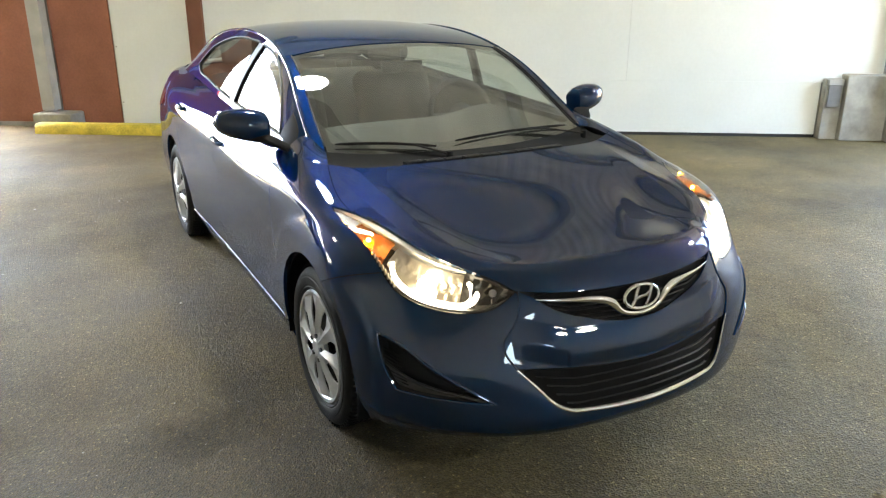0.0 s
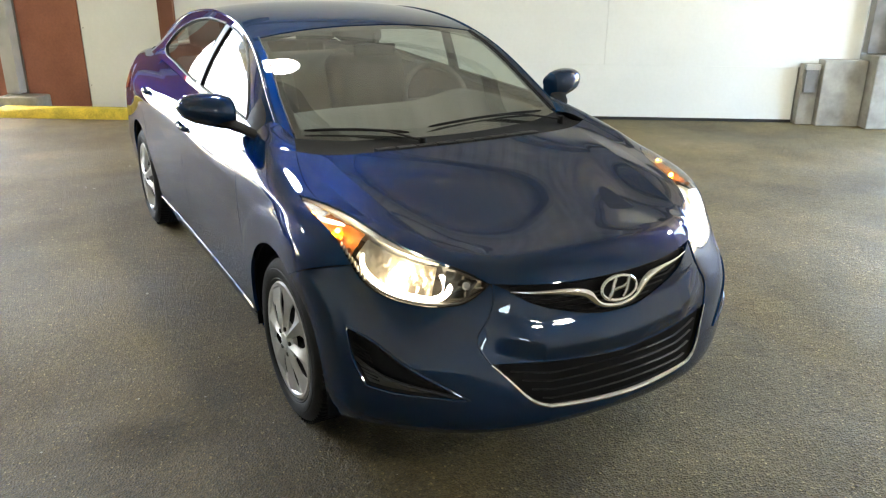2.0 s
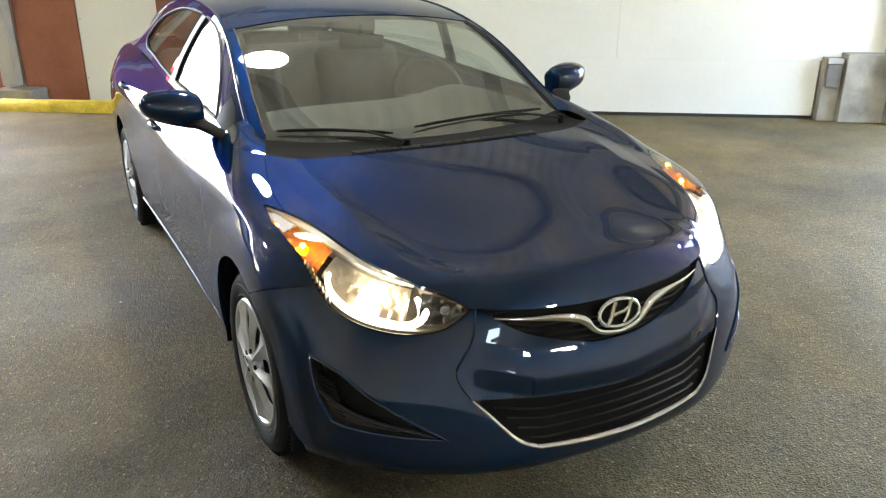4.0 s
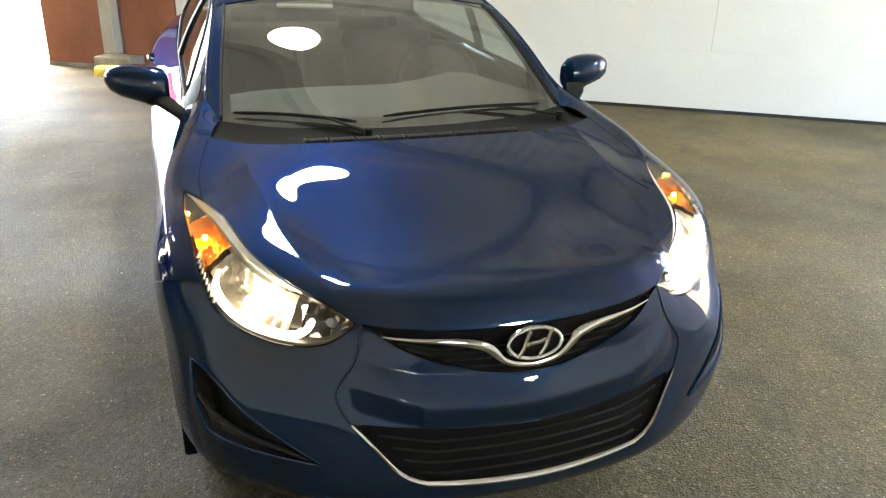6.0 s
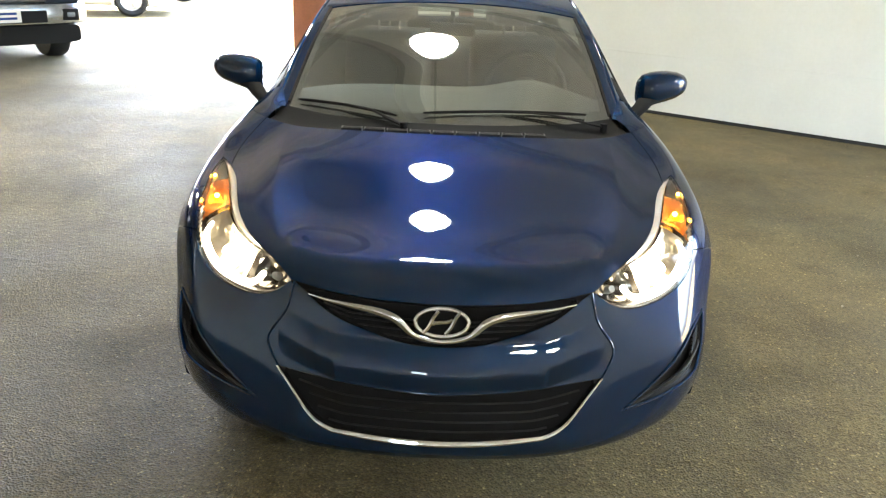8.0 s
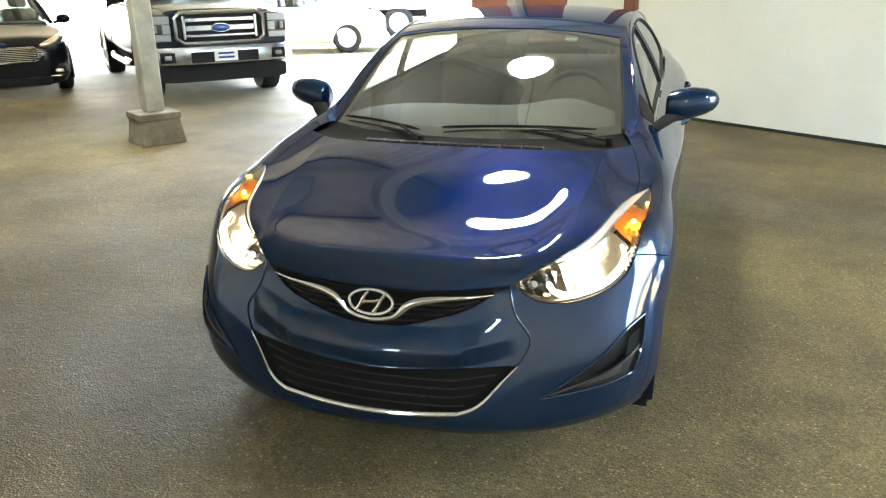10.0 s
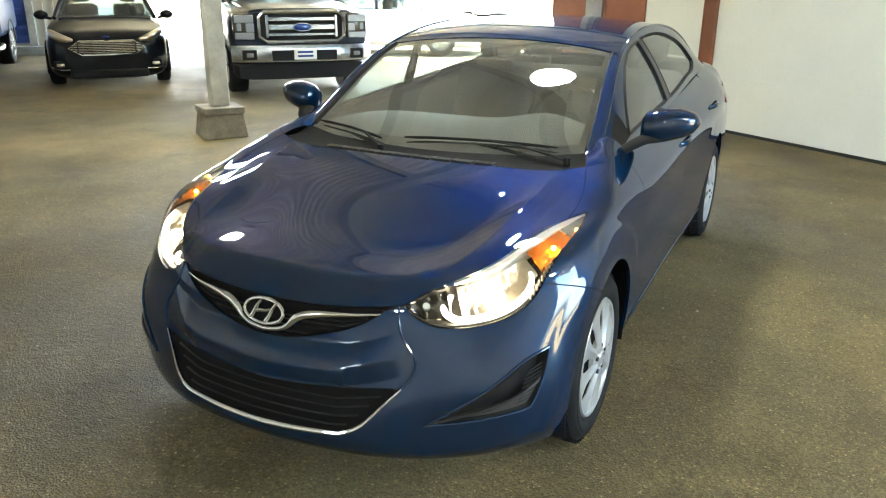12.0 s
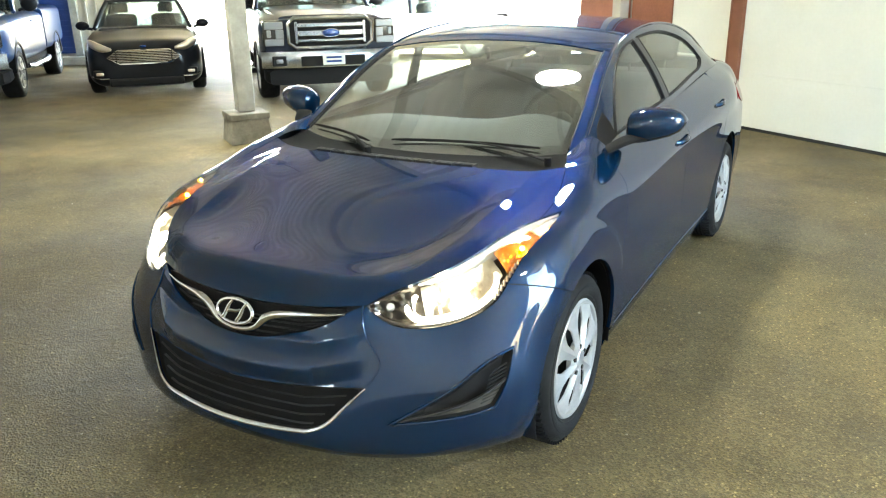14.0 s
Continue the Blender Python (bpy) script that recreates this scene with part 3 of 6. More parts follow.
LEVELS = [0, 0.06, 0.13, 0.30, 0.46, 0.56, 0.71, 0.87, 1.0]


def skin(st):
    """Places on the body's skin for rows of (round, up)."""
    st = np.asarray(st, float)
    s, t = np.clip(st[:, 0], 0, 1), np.clip(st[:, 1], 0, 1)
    w = weights(LEVELS, t)
    out = np.zeros((len(st), 3))
    for j, keys in enumerate(LINES):
        k = np.asarray(keys)
        flat = weights(k[:, 0], s, True, True)
        free = weights(k[:, 0], s, False, False)
        p = np.stack([free @ k[:, 1], flat @ k[:, 2], flat @ k[:, 3]], 1)
        out += w[:, j:j + 1] * p
    return out


def skin_normal(st):
    st = np.asarray(st, float)
    e = 1e-4
    a, b = np.array([e, 0]), np.array([0, e])
    lo = lambda q: np.clip(q, 0, 1)
    du = skin(lo(st + a)) - skin(lo(st - a))
    dv = skin(lo(st + b)) - skin(lo(st - b))
    n = np.cross(du, dv)
    return n / np.linalg.norm(n, axis=1)[:, None]


_gs, _gt = np.meshgrid(np.linspace(0, 1, 501), np.linspace(0, 1, 161))
_GRID = np.stack([_gs.ravel(), _gt.ravel()], 1)
_SKIN = skin(_GRID)


def snap(pts):
    """The skin's own (round, up) nearest to places near it."""
    p = np.asarray(pts, float)
    st = np.array([_GRID[np.argmin(((_SKIN - q) ** 2).sum(1))] for q in p])
    for _ in range(4):
        e = 1e-4
        base = skin(st)
        du, dv = (skin(st + [e, 0]) - skin(st - [e, 0])) / (2 * e), (skin(st + [0, e]) - skin(st - [0, e])) / (2 * e)
        r = p - base
        a, b, c = (du * du).sum(1), (du * dv).sum(1), (dv * dv).sum(1)
        f, g = (du * r).sum(1), (dv * r).sum(1)
        det = a * c - b * b + 1e-12
        step = np.stack([(c * f - b * g) / det, (a * g - b * f) / det], 1)
        st = np.clip(st + np.clip(step, -0.02, 0.02), 0, 1)
    return st


FLAT = np.array([4.6, 1.15])      # stretches (round, up) to about metres


def turned_edge(bm, inset, depth, centre_free):
    """Draws the rim in a little and folds it inwards, as pressed sheet is; rims on the middle plane stay open."""
    bm.normal_update()
    rim = [e for e in bm.edges if len(e.link_faces) == 1]
    if centre_free:
        rim = [e for e in rim if not (abs(e.verts[0].co.x) < 1e-4 and abs(e.verts[1].co.x) < 1e-4)]
    vs = {v for e in rim for v in e.verts}
    nor = {v: v.normal.copy() for v in vs}
    move = {}
    for e in rim:
        f = e.link_faces[0]
        d = (e.verts[1].co - e.verts[0].co).normalized()
        w = f.normal.cross(d)
        if w.dot(f.calc_center_median() - e.verts[0].co) < 0:
            w.negate()
        for v in e.verts:
            move[v] = move.get(v, Vector()) + w
    for v, w in move.items():
        if w.length > 1e-6:
            w.normalize()
            if centre_free and abs(v.co.x) < 1e-4:
                w.x = 0
            v.co += w * inset
    low = {v: bm.verts.new(v.co - nor[v] * depth) for v in vs}
    for e in rim:
        a, b = e.verts
        f = e.link_faces[0]
        loop = [l for l in f.loops if l.edge == e][0]
        if loop.vert != a:
            a, b = b, a
        bm.faces.new((b, a, low[a], low[b]))


def mirror_half(bm):
    """Doubles a half over the middle plane and welds it there."""
    g = bmesh.ops.duplicate(bm, geom=bm.verts[:] + bm.edges[:] + bm.faces[:])
    vs = [q for q in g["geom"] if isinstance(q, bmesh.types.BMVert)]
    fs = [q for q in g["geom"] if isinstance(q, bmesh.types.BMFace)]
    for v in vs:
        v.co.x = -v.co.x
    bmesh.ops.reverse_faces(bm, faces=fs)
    bmesh.ops.remove_doubles(bm, verts=[v for v in bm.verts if abs(v.co.x) < 1e-4], dist=2e-4)


def flip_x(bm):
    for v in bm.verts:
        v.co.x = -v.co.x
    bmesh.ops.reverse_faces(bm, faces=bm.faces[:])


def panel(outline, holes=(), step=0.022, lift=0.0, inset=0.0015, depth=0.014, centre=False, form=None):
    """A pressed panel of the skin."""
    v, f = fill(np.asarray(outline) * FLAT, [np.asarray(h) * FLAT for h in holes], step)
    st = v / FLAT
    p = skin(st)
    if lift:
        p = p + skin_normal(st) * lift
    if form is not None:
        p = p + skin_normal(st) * form(p)[:, None]
    if centre:
        p[st[:, 0] < 1e-5, 0] = 0
        p[st[:, 0] > 1 - 1e-5, 0] = 0
    bm = bmesh.new()
    vs = [bm.verts.new(q) for q in p]
    n = skin_normal(v[f].mean(1) / FLAT)
    for t, nn in zip(f, n):
        try:
            face = bm.faces.new([vs[i] for i in t])
        except ValueError:
            continue
        face.normal_update()
        if face.normal.dot(Vector(nn)) < 0:
            face.normal_flip()
    bmesh.ops.delete(bm, geom=[q for q in bm.verts if not q.link_faces], context="VERTS")
    if depth:
        turned_edge(bm, inset, depth, centre)
    return bm


def body_part(name, bm, mat, parent, label="", both=False, centre=False, angle=40):
    """A part of the car; centre: doubled over the middle into one mesh; both: one on each flank."""
    if centre:
        mirror_half(bm)
        return part_raw(name, bm, mat, parent, label, angle)
    if both:
        other = bm.copy()
        flip_x(other)
        part_raw(name, other, mat, parent, label, angle)
    return part_raw(name, bm, mat, parent, label, angle)


def part_raw(name, bm, mat, parent, label="", angle=40):
    me = bpy.data.meshes.new(name)
    bm.to_mesh(me)
    bm.free()
    for m in (mat if isinstance(mat, (list, tuple)) else [mat]):
        me.materials.append(m)
    me.shade_smooth()
    me.set_sharp_from_angle(angle=radians(angle))
    ob = new(name, me)
    ob.parent = parent
    if label:
        ob["label"] = label
    return ob


car = thing("sedan", "dark blue metallic four door sedan with headlamps lit", "car")

# outlines on the skin
LAMP_LOW = [(0.426, -0.688, 0.704), (0.498, -0.678, 0.657), (0.574, -0.640, 0.642), (0.671, -0.565, 0.653), (0.743, -0.476, 0.697), (0.762, -0.428, 0.742), (0.772, -0.385, 0.776), (0.786, -0.256, 0.830), (0.793, -0.137, 0.854), (0.785, -0.04, 0.864)]
LAMP_TOP = [(0.785, -0.04, 0.864), (0.740, -0.112, 0.861), (0.690, -0.236, 0.841), (0.645, -0.394, 0.809), (0.560, -0.545, 0.766), (0.479, -0.632, 0.734), (0.426, -0.688, 0.704)]
HUB_Z, AXLE_REAR, ARCH = 0.315, 2.70, 0.378


def arch_run(y, a0, a1, n=9):
    """Part of a wheel opening, in the order of its angles."""
    return [(0.885, y - 0.027 + ARCH * math.cos(radians(a)), HUB_Z + ARCH * math.sin(radians(a))) for a in np.linspace(a0, a1, n)]


def level(s0, s1, t):
    """A run along the skin at one height."""
    n = max(3, int(abs(s1 - s0) * 380))
    return np.stack([np.linspace(s0, s1, n), np.full(n, float(t))], 1)[:-1]


def middle(t0, t1, s=0.0):
    """A run up or down the middle plane."""
    n = max(3, int(abs(t1 - t0) * 95))
    return np.stack([np.full(n, float(s)), np.linspace(t0, t1, n)], 1)[:-1]


def run(*pts, gap=0.012):
    r = np.asarray(pts, float)
    length = np.linalg.norm(np.diff(r, axis=0), axis=1).sum()
    return snap(smooth_line(r, max(3, int(length / gap))))[:-1]


def on_middle(z):
    k = np.linspace(0, 0.6, 1200)
    return k[np.argmin(abs(skin(np.stack([k * 0, k], 1))[:, 2] - z))]


def join(*runs):
    out = np.concatenate(runs)
    keep = np.r_[True, np.linalg.norm(np.diff(out * FLAT, axis=0), axis=1) > 1e-4]
    return out[keep]


# lines shared by neighbouring panels
CORNER = (0.416, -0.692, 0.703)
HOOD_EDGE = [(0.0, -0.767, 0.682), (0.2, -0.757, 0.688), (0.34, -0.727, 0.698), CORNER]
HOOD_SIDE = [LAMP_TOP[1], (0.742, 0.0, 0.886), (0.720, 0.13, 0.930), (0.69, 0.25, 0.957)]
LAMP_SPLIT = LAMP_LOW[5]
SEAM = [LAMP_SPLIT, (0.83, -0.33, 0.712), (0.885, -0.205, 0.662)]
MASK_SEAM = [CORNER, (0.455, -0.735, 0.61), (0.497, -0.745, 0.548), (0.482, -0.76, 0.505), (0.461, -0.767, 0.473)]
LOW_SIDE = [(0.461, -0.767, 0.473), (0.40, -0.80, 0.405), (0.335, -0.83, 0.342), (0.29, -0.846, 0.326)]
LOW_EDGE = [(0.29, -0.846, 0.326), (0.15, -0.868, 0.318), (0.0, -0.875, 0.315)]
LOW_TOP = [(0.461, -0.767, 0.473), (0.33, -0.80, 0.462), (0.18, -0.83, 0.452), (0.0, -0.85, 0.448)]
UP_LOW = [(0.0, -0.805, 0.574), (0.10, -0.80, 0.580), (0.20, -0.783, 0.604), (0.32, -0.745, 0.646), (0.385, -0.715, 0.690)]
FOG = [[(0.805, -0.475, 0.563), (0.748, -0.55, 0.533), (0.695, -0.61, 0.484), (0.615, -0.68, 0.424), (0.522, -0.735, 0.362)],
       [(0.522, -0.735, 0.362), (0.64, -0.675, 0.376), (0.772, -0.553, 0.398)],
       [(0.772, -0.553, 0.398), (0.795, -0.505, 0.48), (0.805, -0.475, 0.560)]]
S_HOOD = snap([HOOD_SIDE[-1]])[0, 0]
SEAM_A = math.degrees(math.atan2(0.662 - HUB_Z, -0.205 + 0.027))
DOOR_1, DOOR_2, DOOR_3 = 0.43, 1.46, 2.36
SILL = 0.075


def s_of(y, t):
    """The place round the skin where its flank at height t crosses y."""
    k = np.linspace(0.44, 0.92, 1500)
    return k[np.argmin(abs(skin(np.stack([k, k * 0 + t], 1))[:, 1] - y))]


def seam_down(y0, y1, t0=1.0, t1=SILL):
    """A door seam from the waist to the sill."""
    n = 60
    t = np.linspace(t0, t1, n)
    return np.stack([[s_of(y0 + (y1 - y0) * (t0 - q) / (t0 - t1 + 1e-9), q) for q in t], t], 1)[:-1]


lamp_ring = join(run(*LAMP_LOW), run(*LAMP_TOP))
fog_ring = join(*[run(*r) for r in FOG])

# bonnet
ring_ = join(run(*HOOD_EDGE), run(*LAMP_TOP[::-1][:6]), run(*HOOD_SIDE), level(S_HOOD, 0, 1.0), middle(1.0, snap([HOOD_EDGE[0]])[0, 1]))
ring_[0, 0] = 0
FOLD = ((-0.70, 0.415), (-0.62, 0.465), (-0.50, 0.512), (-0.30, 0.555), (0.0, 0.59), (0.30, 0.60))


def ease(k):
    k = np.clip(k, 0, 1)
    return k * k * (3 - 2 * k)


def swage(p):
    """The fold that runs down each side of the bonnet from the screen to the grille's corner."""
    x, y = abs(p[:, 0]), p[:, 1]
    line = np.interp(y, *zip(*FOLD))
    fade = np.clip((y + 0.72) / 0.16, 0, 1) * np.clip((0.20 - y) / 0.25, 0, 1)
    d = line - x
    rise = np.where(d > 0, np.maximum(0, 1 - d / 0.10) ** 1.5, np.maximum(0, 1 + d / 0.085))
    return 0.0055 * rise * fade


def bonnet_form(p):
    """The side folds, and a flat nose that rolls over tightly at the front edge."""
    x = abs(p[:, 0])
    y = p[:, 1] - np.interp(x, [0, 0.2, 0.34, 0.416], [0, 0.010, 0.040, 0.075])
    k = np.clip((-0.50 - y) / 0.18, 0, 1)
    return swage(p) + 0.011 * k ** 2.2 * (1 - ease((-0.68 - y) / 0.08)) * ease((0.52 - x) / 0.10)


body_part("bonnet", panel(ring_, centre=True, step=0.010, form=bonnet_form), PAINT, car, centre=True, angle=30)

def flare(p):
    """The raised lip round the front wheel, with a crisp fold at its outer edge."""
    r = np.hypot(p[:, 1] + 0.02, p[:, 2] - 0.335)
    k = ease((0.505 - r) / 0.045)
    low = np.clip((p[:, 2] - 0.20) / 0.15, 0, 1) * np.clip((abs(p[:, 0]) - 0.70) / 0.06, 0, 1) * np.clip((0.86 - p[:, 2]) / 0.1, 0, 1)
    return 0.006 * k * low


def flank_line(p):
    """The crease that climbs along the doors to the tail, with the hollow under it."""
    y, z = p[:, 1], p[:, 2]
    d = z - (0.775 + 0.078 * y)
    q = np.sqrt(d * d + 0.006 ** 2) - 0.006
    rise = np.where(d > 0, np.maximum(0, 1 - q / 0.075), np.maximum(0, 1 - q / 0.16))
    return 0.010 * rise * ease((y - 0.12) / 0.5) * ease((3.3 - y) / 0.5)


def wing_form(p):
    return flare(p) + flank_line(p)


# bumper cover, with its lamp pockets cut out
ring_ = join(run(*LAMP_LOW[:6]), run(*SEAM), run(*arch_run(0, SEAM_A, 198, 12)), level(s_of(-0.37, 0), 0, 0.0), middle(0, on_middle(0.315)), run(*LOW_EDGE[::-1]), run(*LOW_SIDE[::-1]), run(*MASK_SEAM[::-1]))
body_part("front_bumper", panel(ring_, [fog_ring], centre=True, step=0.011, form=flare, inset=0.0026), PAINT, car, centre=True)

# panel between the two grilles
ring_ = join(middle(on_middle(0.448), on_middle(0.578)), run(*UP_LOW), run(UP_LOW[-1], CORNER), run(*MASK_SEAM), run(*LOW_TOP))
def crease(p):
    """A crisp fold across the panel, which turns up towards its ends, and a slight hollow over it."""
    x, z = abs(p[:, 0]), p[:, 2]
    line = 0.512 + 0.006 * (x / 0.29) ** 2 + np.maximum(0, x - 0.29) * 0.22
    fade = np.clip((0.46 - x) / 0.12, 0, 1)
    d = z - line
    q = np.sqrt(d * d + 0.003 ** 2) - 0.003
    q = q / np.where(d > 0, 0.066, 0.054)
    face = 0.004 * ease((0.300 - x) / 0.014) * np.clip(-d / 0.018, 0, 1)     # the raised middle face under the fold
    return 0.021 * np.maximum(0, 1 - 0.55 * q - 0.45 * q * q) * fade + face


body_part("bumper_panel", panel(ring_, centre=True, step=0.006, form=crease, inset=0.0016), PAINT, car, centre=True, angle=50)

# wings
ring_ = join(run(*HOOD_SIDE), level(S_HOOD, s_of(DOOR_1, 1.0), 1.0), seam_down(DOOR_1, DOOR_1 - 0.02), level(s_of(DOOR_1 - 0.02, SILL), s_of(0.36, SILL), SILL)[:-1],
             run(*arch_run(0, -4, SEAM_A, 14)), run(*SEAM[::-1]), run(*LAMP_LOW[5:]), run(*LAMP_TOP[:2]))
body_part("front_wing", panel(ring_, step=0.011, form=wing_form), PAINT, car, both=True)

# doors
ring_ = join(level(s_of(DOOR_1, 1.0), s_of(DOOR_2, 1.0), 1.0), seam_down(DOOR_2, DOOR_2 - 0.03), level(s_of(DOOR_2 - 0.03, SILL), s_of(DOOR_1 - 0.02, SILL), SILL), seam_down(DOOR_1, DOOR_1 - 0.02)[::-1])
body_part("front_door", panel(ring_, step=0.014, form=flank_line), PAINT, car, both=True)
ring_ = join(level(s_of(DOOR_2, 1.0), s_of(DOOR_3 + 0.10, 1.0), 1.0), run((0.76, DOOR_3 + 0.10, 1.07), (0.86, DOOR_3 + 0.08, 0.85), (0.885, 2.38, 0.62), *arch_run(AXLE_REAR, 142, 186, 5)), level(s_of(2.30, SILL), s_of(DOOR_2 - 0.03, SILL), SILL), seam_down(DOOR_2, DOOR_2 - 0.03)[::-1])
body_part("rear_door", panel(ring_, step=0.016, form=flank_line), PAINT, car, both=True)

# sill
ring_ = join(level(s_of(0.37, SILL), s_of(2.33, SILL), SILL), level(s_of(2.32, 0), s_of(0.36, 0), 0))
body_part("sill", panel(ring_, step=0.022), PAINT, car, both=True)

# rear flank and tail in one pressing
tail = join(run((0.76, DOOR_3 + 0.10, 1.07), (0.86, DOOR_3 + 0.08, 0.85), (0.885, 2.38, 0.62), *arch_run(AXLE_REAR, 142, 128, 3)), run(*arch_run(AXLE_REAR, 128, -18, 18)), level(s_of(3.06, 0), 1.0, 0), middle(0, 1, 1.0), level(1.0, s_of(DOOR_3 + 0.10, 1.0), 1.0))
tail_lamp = join(run((0.845, 3.02, 0.95), (0.78, 3.26, 0.95), (0.62, 3.47, 0.94)), run((0.62, 3.47, 0.94), (0.66, 3.49, 0.84), (0.79, 3.36, 0.81)), run((0.79, 3.36, 0.81), (0.86, 3.12, 0.85), (0.845, 3.02, 0.95)))
body_part("rear_body", panel(tail, [tail_lamp], centre=True, step=0.022, form=flank_line), PAINT, car, centre=True)
RED_LENS = material("red lens", (0.35, 0.015, 0.02), 0.12, 0, 0.6)
body_part("tail_lamp", panel(tail_lamp, step=0.02, lift=0.004), RED_LENS, car, "red tail lamp", both=True)

# dark inner body, seen in the gaps
whole = join(level(0, 1, 0), middle(0, 1, 1.0), level(1, 0, 1), middle(1, 0))
arch_f = join(run(*arch_run(0, 200, -20, 30)), level(s_of(0.345, 0.02), s_of(-0.375, 0.02), 0.02))
arch_r = join(run(*arch_run(AXLE_REAR, 200, -20, 30)), level(s_of(3.045, 0.02), s_of(2.325, 0.02), 0.02))
mouth = join(middle(on_middle(0.315), on_middle(0.448)), run(*LOW_TOP[::-1]), run(*LOW_SIDE), run(*LOW_EDGE))
upper = join(middle(on_middle(0.578), on_middle(0.680)), run(*HOOD_EDGE[:3], (0.385, -0.716, 0.693)), run(*UP_LOW[::-1]))
for r in (mouth, upper):
    r[r[:, 0] < 2e-3, 0] = 0.0
body_part("inner_shell", panel(whole, [arch_f, arch_r, lamp_ring, fog_ring], lift=-0.017, depth=0, centre=True, step=0.03, form=swage), GAP, car, centre=True)


def rim_distance(loop, v):
    """Distance to an outline, its run up the middle plane left out."""
    a, b = loop, np.roll(loop, -1, 0)
    far = np.full(len(v), 1e9)
    for p, q in zip(a, b):
        if p[0] < 1e-4 and q[0] < 1e-4:
            continue
        w = q - p
        k = np.clip(((v - p) @ w) / (w @ w + 1e-12), 0, 1)
        far = np.minimum(far, np.linalg.norm(v - p - k[:, None] * w, axis=1))
    return far


def sunk(outline, depth, slope, step=0.018, base=-0.006):
    """A pocket behind an outline: its floor sinks in from the rim."""
    out = np.asarray(outline) * FLAT
    v, f = fill(out, [], step)
    st = v / FLAT
    d = np.minimum(rim_distance(out, v) * slope, depth)
    p = skin(st) + skin_normal(st) * (base - d)[:, None]
    p[st[:, 0] < 1e-5, 0] = 0
    bm = bmesh.new()
    vs = [bm.verts.new(q) for q in p]
    n = skin_normal(v[f].mean(1) / FLAT)
    for t, nn in zip(f, n):
        face = bm.faces.new([vs[i] for i in t])
        face.normal_update()
        if face.normal.dot(Vector(nn)) < 0:
            face.normal_flip()
    bmesh.ops.delete(bm, geom=[q for q in bm.verts if not q.link_faces], context="VERTS")
    return bm


# lower grille: black mouth, four blades, bright strip round its foot
body_part("lower_grille", sunk(mouth, 0.05, 2.0), BLACK, car, "black plastic lower grille", centre=True)


def blade(z, x_end, thick, back, kink=0.014):
    """A grille blade that follows the nose, with its outer end lifted."""
    xs = np.linspace(0, x_end, 22)
    pts = []
    for x in xs:
        zz = z + max(0, x - 0.27) * kink / 0.1
        st = snap([(x, -0.88 + 0.35 * x * x, zz)])
        st[0, 0] = max(st[0, 0], 0)
        p = skin(st)[0] + skin_normal(st)[0] * back
        pts.append((p[0] if x else 0.0, p[1], p[2]))
    return pts


def both_sides(pts):
    return [(-x, y, z) for x, y, z in pts[:0:-1]] + [tuple(p) for p in pts]


BLADE = material("dark satin blade", (0.025, 0.025, 0.026), 0.32, spec=0.4)
for z, xe in ((0.345, 0.31), (0.375, 0.345), (0.405, 0.375), (0.434, 0.41)):
    bm = bmesh.new()
    tube(bm, both_sides(blade(z, xe, 0.006, -0.016)), 0.006, 8, squash=(1.0, 0.28))
    part("grille_blade", bm, BLADE, car)


def strip(name, runs, r, mat, lift=0.002, squash=(1, 1), label="", centre=True, seg=8, taper=False):
    """A bar that lies along a line of the skin."""
    p = np.concatenate([smooth_line(np.asarray(q, float), max(4, int(np.linalg.norm(np.diff(q, axis=0), axis=1).sum() / 0.015))) for q in runs])
    st = snap(p)
    q = skin(st) + skin_normal(st) * lift
    q = [tuple(v) for v in q]
    d = [q[0]] + [b for a, b in zip(q, q[1:]) if (Vector(a) - Vector(b)).length > 2e-3]
    rr = r
    if taper:
        rr = [r * (0.35 + 0.65 * math.sin(math.pi * min(1, 0.02 + i / max(1, len(d) - 1) * 0.98) / 2)) for i in range(len(d))]
    bm = bmesh.new()
    if centre:
        d[-1] = (0, d[-1][1], d[-1][2])
        full = [tuple(v) for v in d] + [(-x, y, z) for x, y, z in d[-2::-1]]
        rr = rr + rr[-2::-1] if taper else rr
        tube(bm, full, rr, seg, squash=squash)
        return part(name, bm, mat, car, label)
    tube(bm, d, rr, seg, squash=squash)
    return body_part(name, bm, mat, car, label, both=True)


strip("panel_edge", [MASK_SEAM], 0.0036, PAINT, 0.0005, (1, 1), "", centre=False)
strip("grille_trim", [LOW_SIDE, LOW_EDGE], 0.0085, CHROME, 0.003, (1, 1), "bright chrome strip under the lower grille", taper=True)

# upper grille: black slot with fine ribs, chrome wing and oval badge
body_part("upper_grille", sunk(upper, 0.04, 2.5, 0.012), BLACK, car, "black plastic upper grille", centre=True)
for z, xe in ((0.612, 0.20), (0.634, 0.28), (0.655, 0.34), (0.672, 0.36)):
    bm = bmesh.new()
    tube(bm, both_sides(blade(z, xe, 0.004, -0.018, 0.03)), 0.005, 6, squash=(1.4, 0.5))
    part("grille_rib", bm, SATIN, car)
WING = [(0.372, -0.722, 0.678), (0.30, -0.750, 0.672), (0.22, -0.770, 0.667), (0.155, -0.784, 0.658), (0.118, -0.792, 0.643), (0.088, -0.799, 0.614), (0.045, -0.805, 0.596), (0.0, -0.808, 0.591)]
wl = smooth_line(np.array(WING), 40)
wl[-1, 0] = 0
wr = np.interp(np.linspace(0, 1, 40), [0, 0.3, 0.55, 0.68, 0.8, 1], [0.0035, 0.0075, 0.0145, 0.0145, 0.0095, 0.008])
bm = bmesh.new()
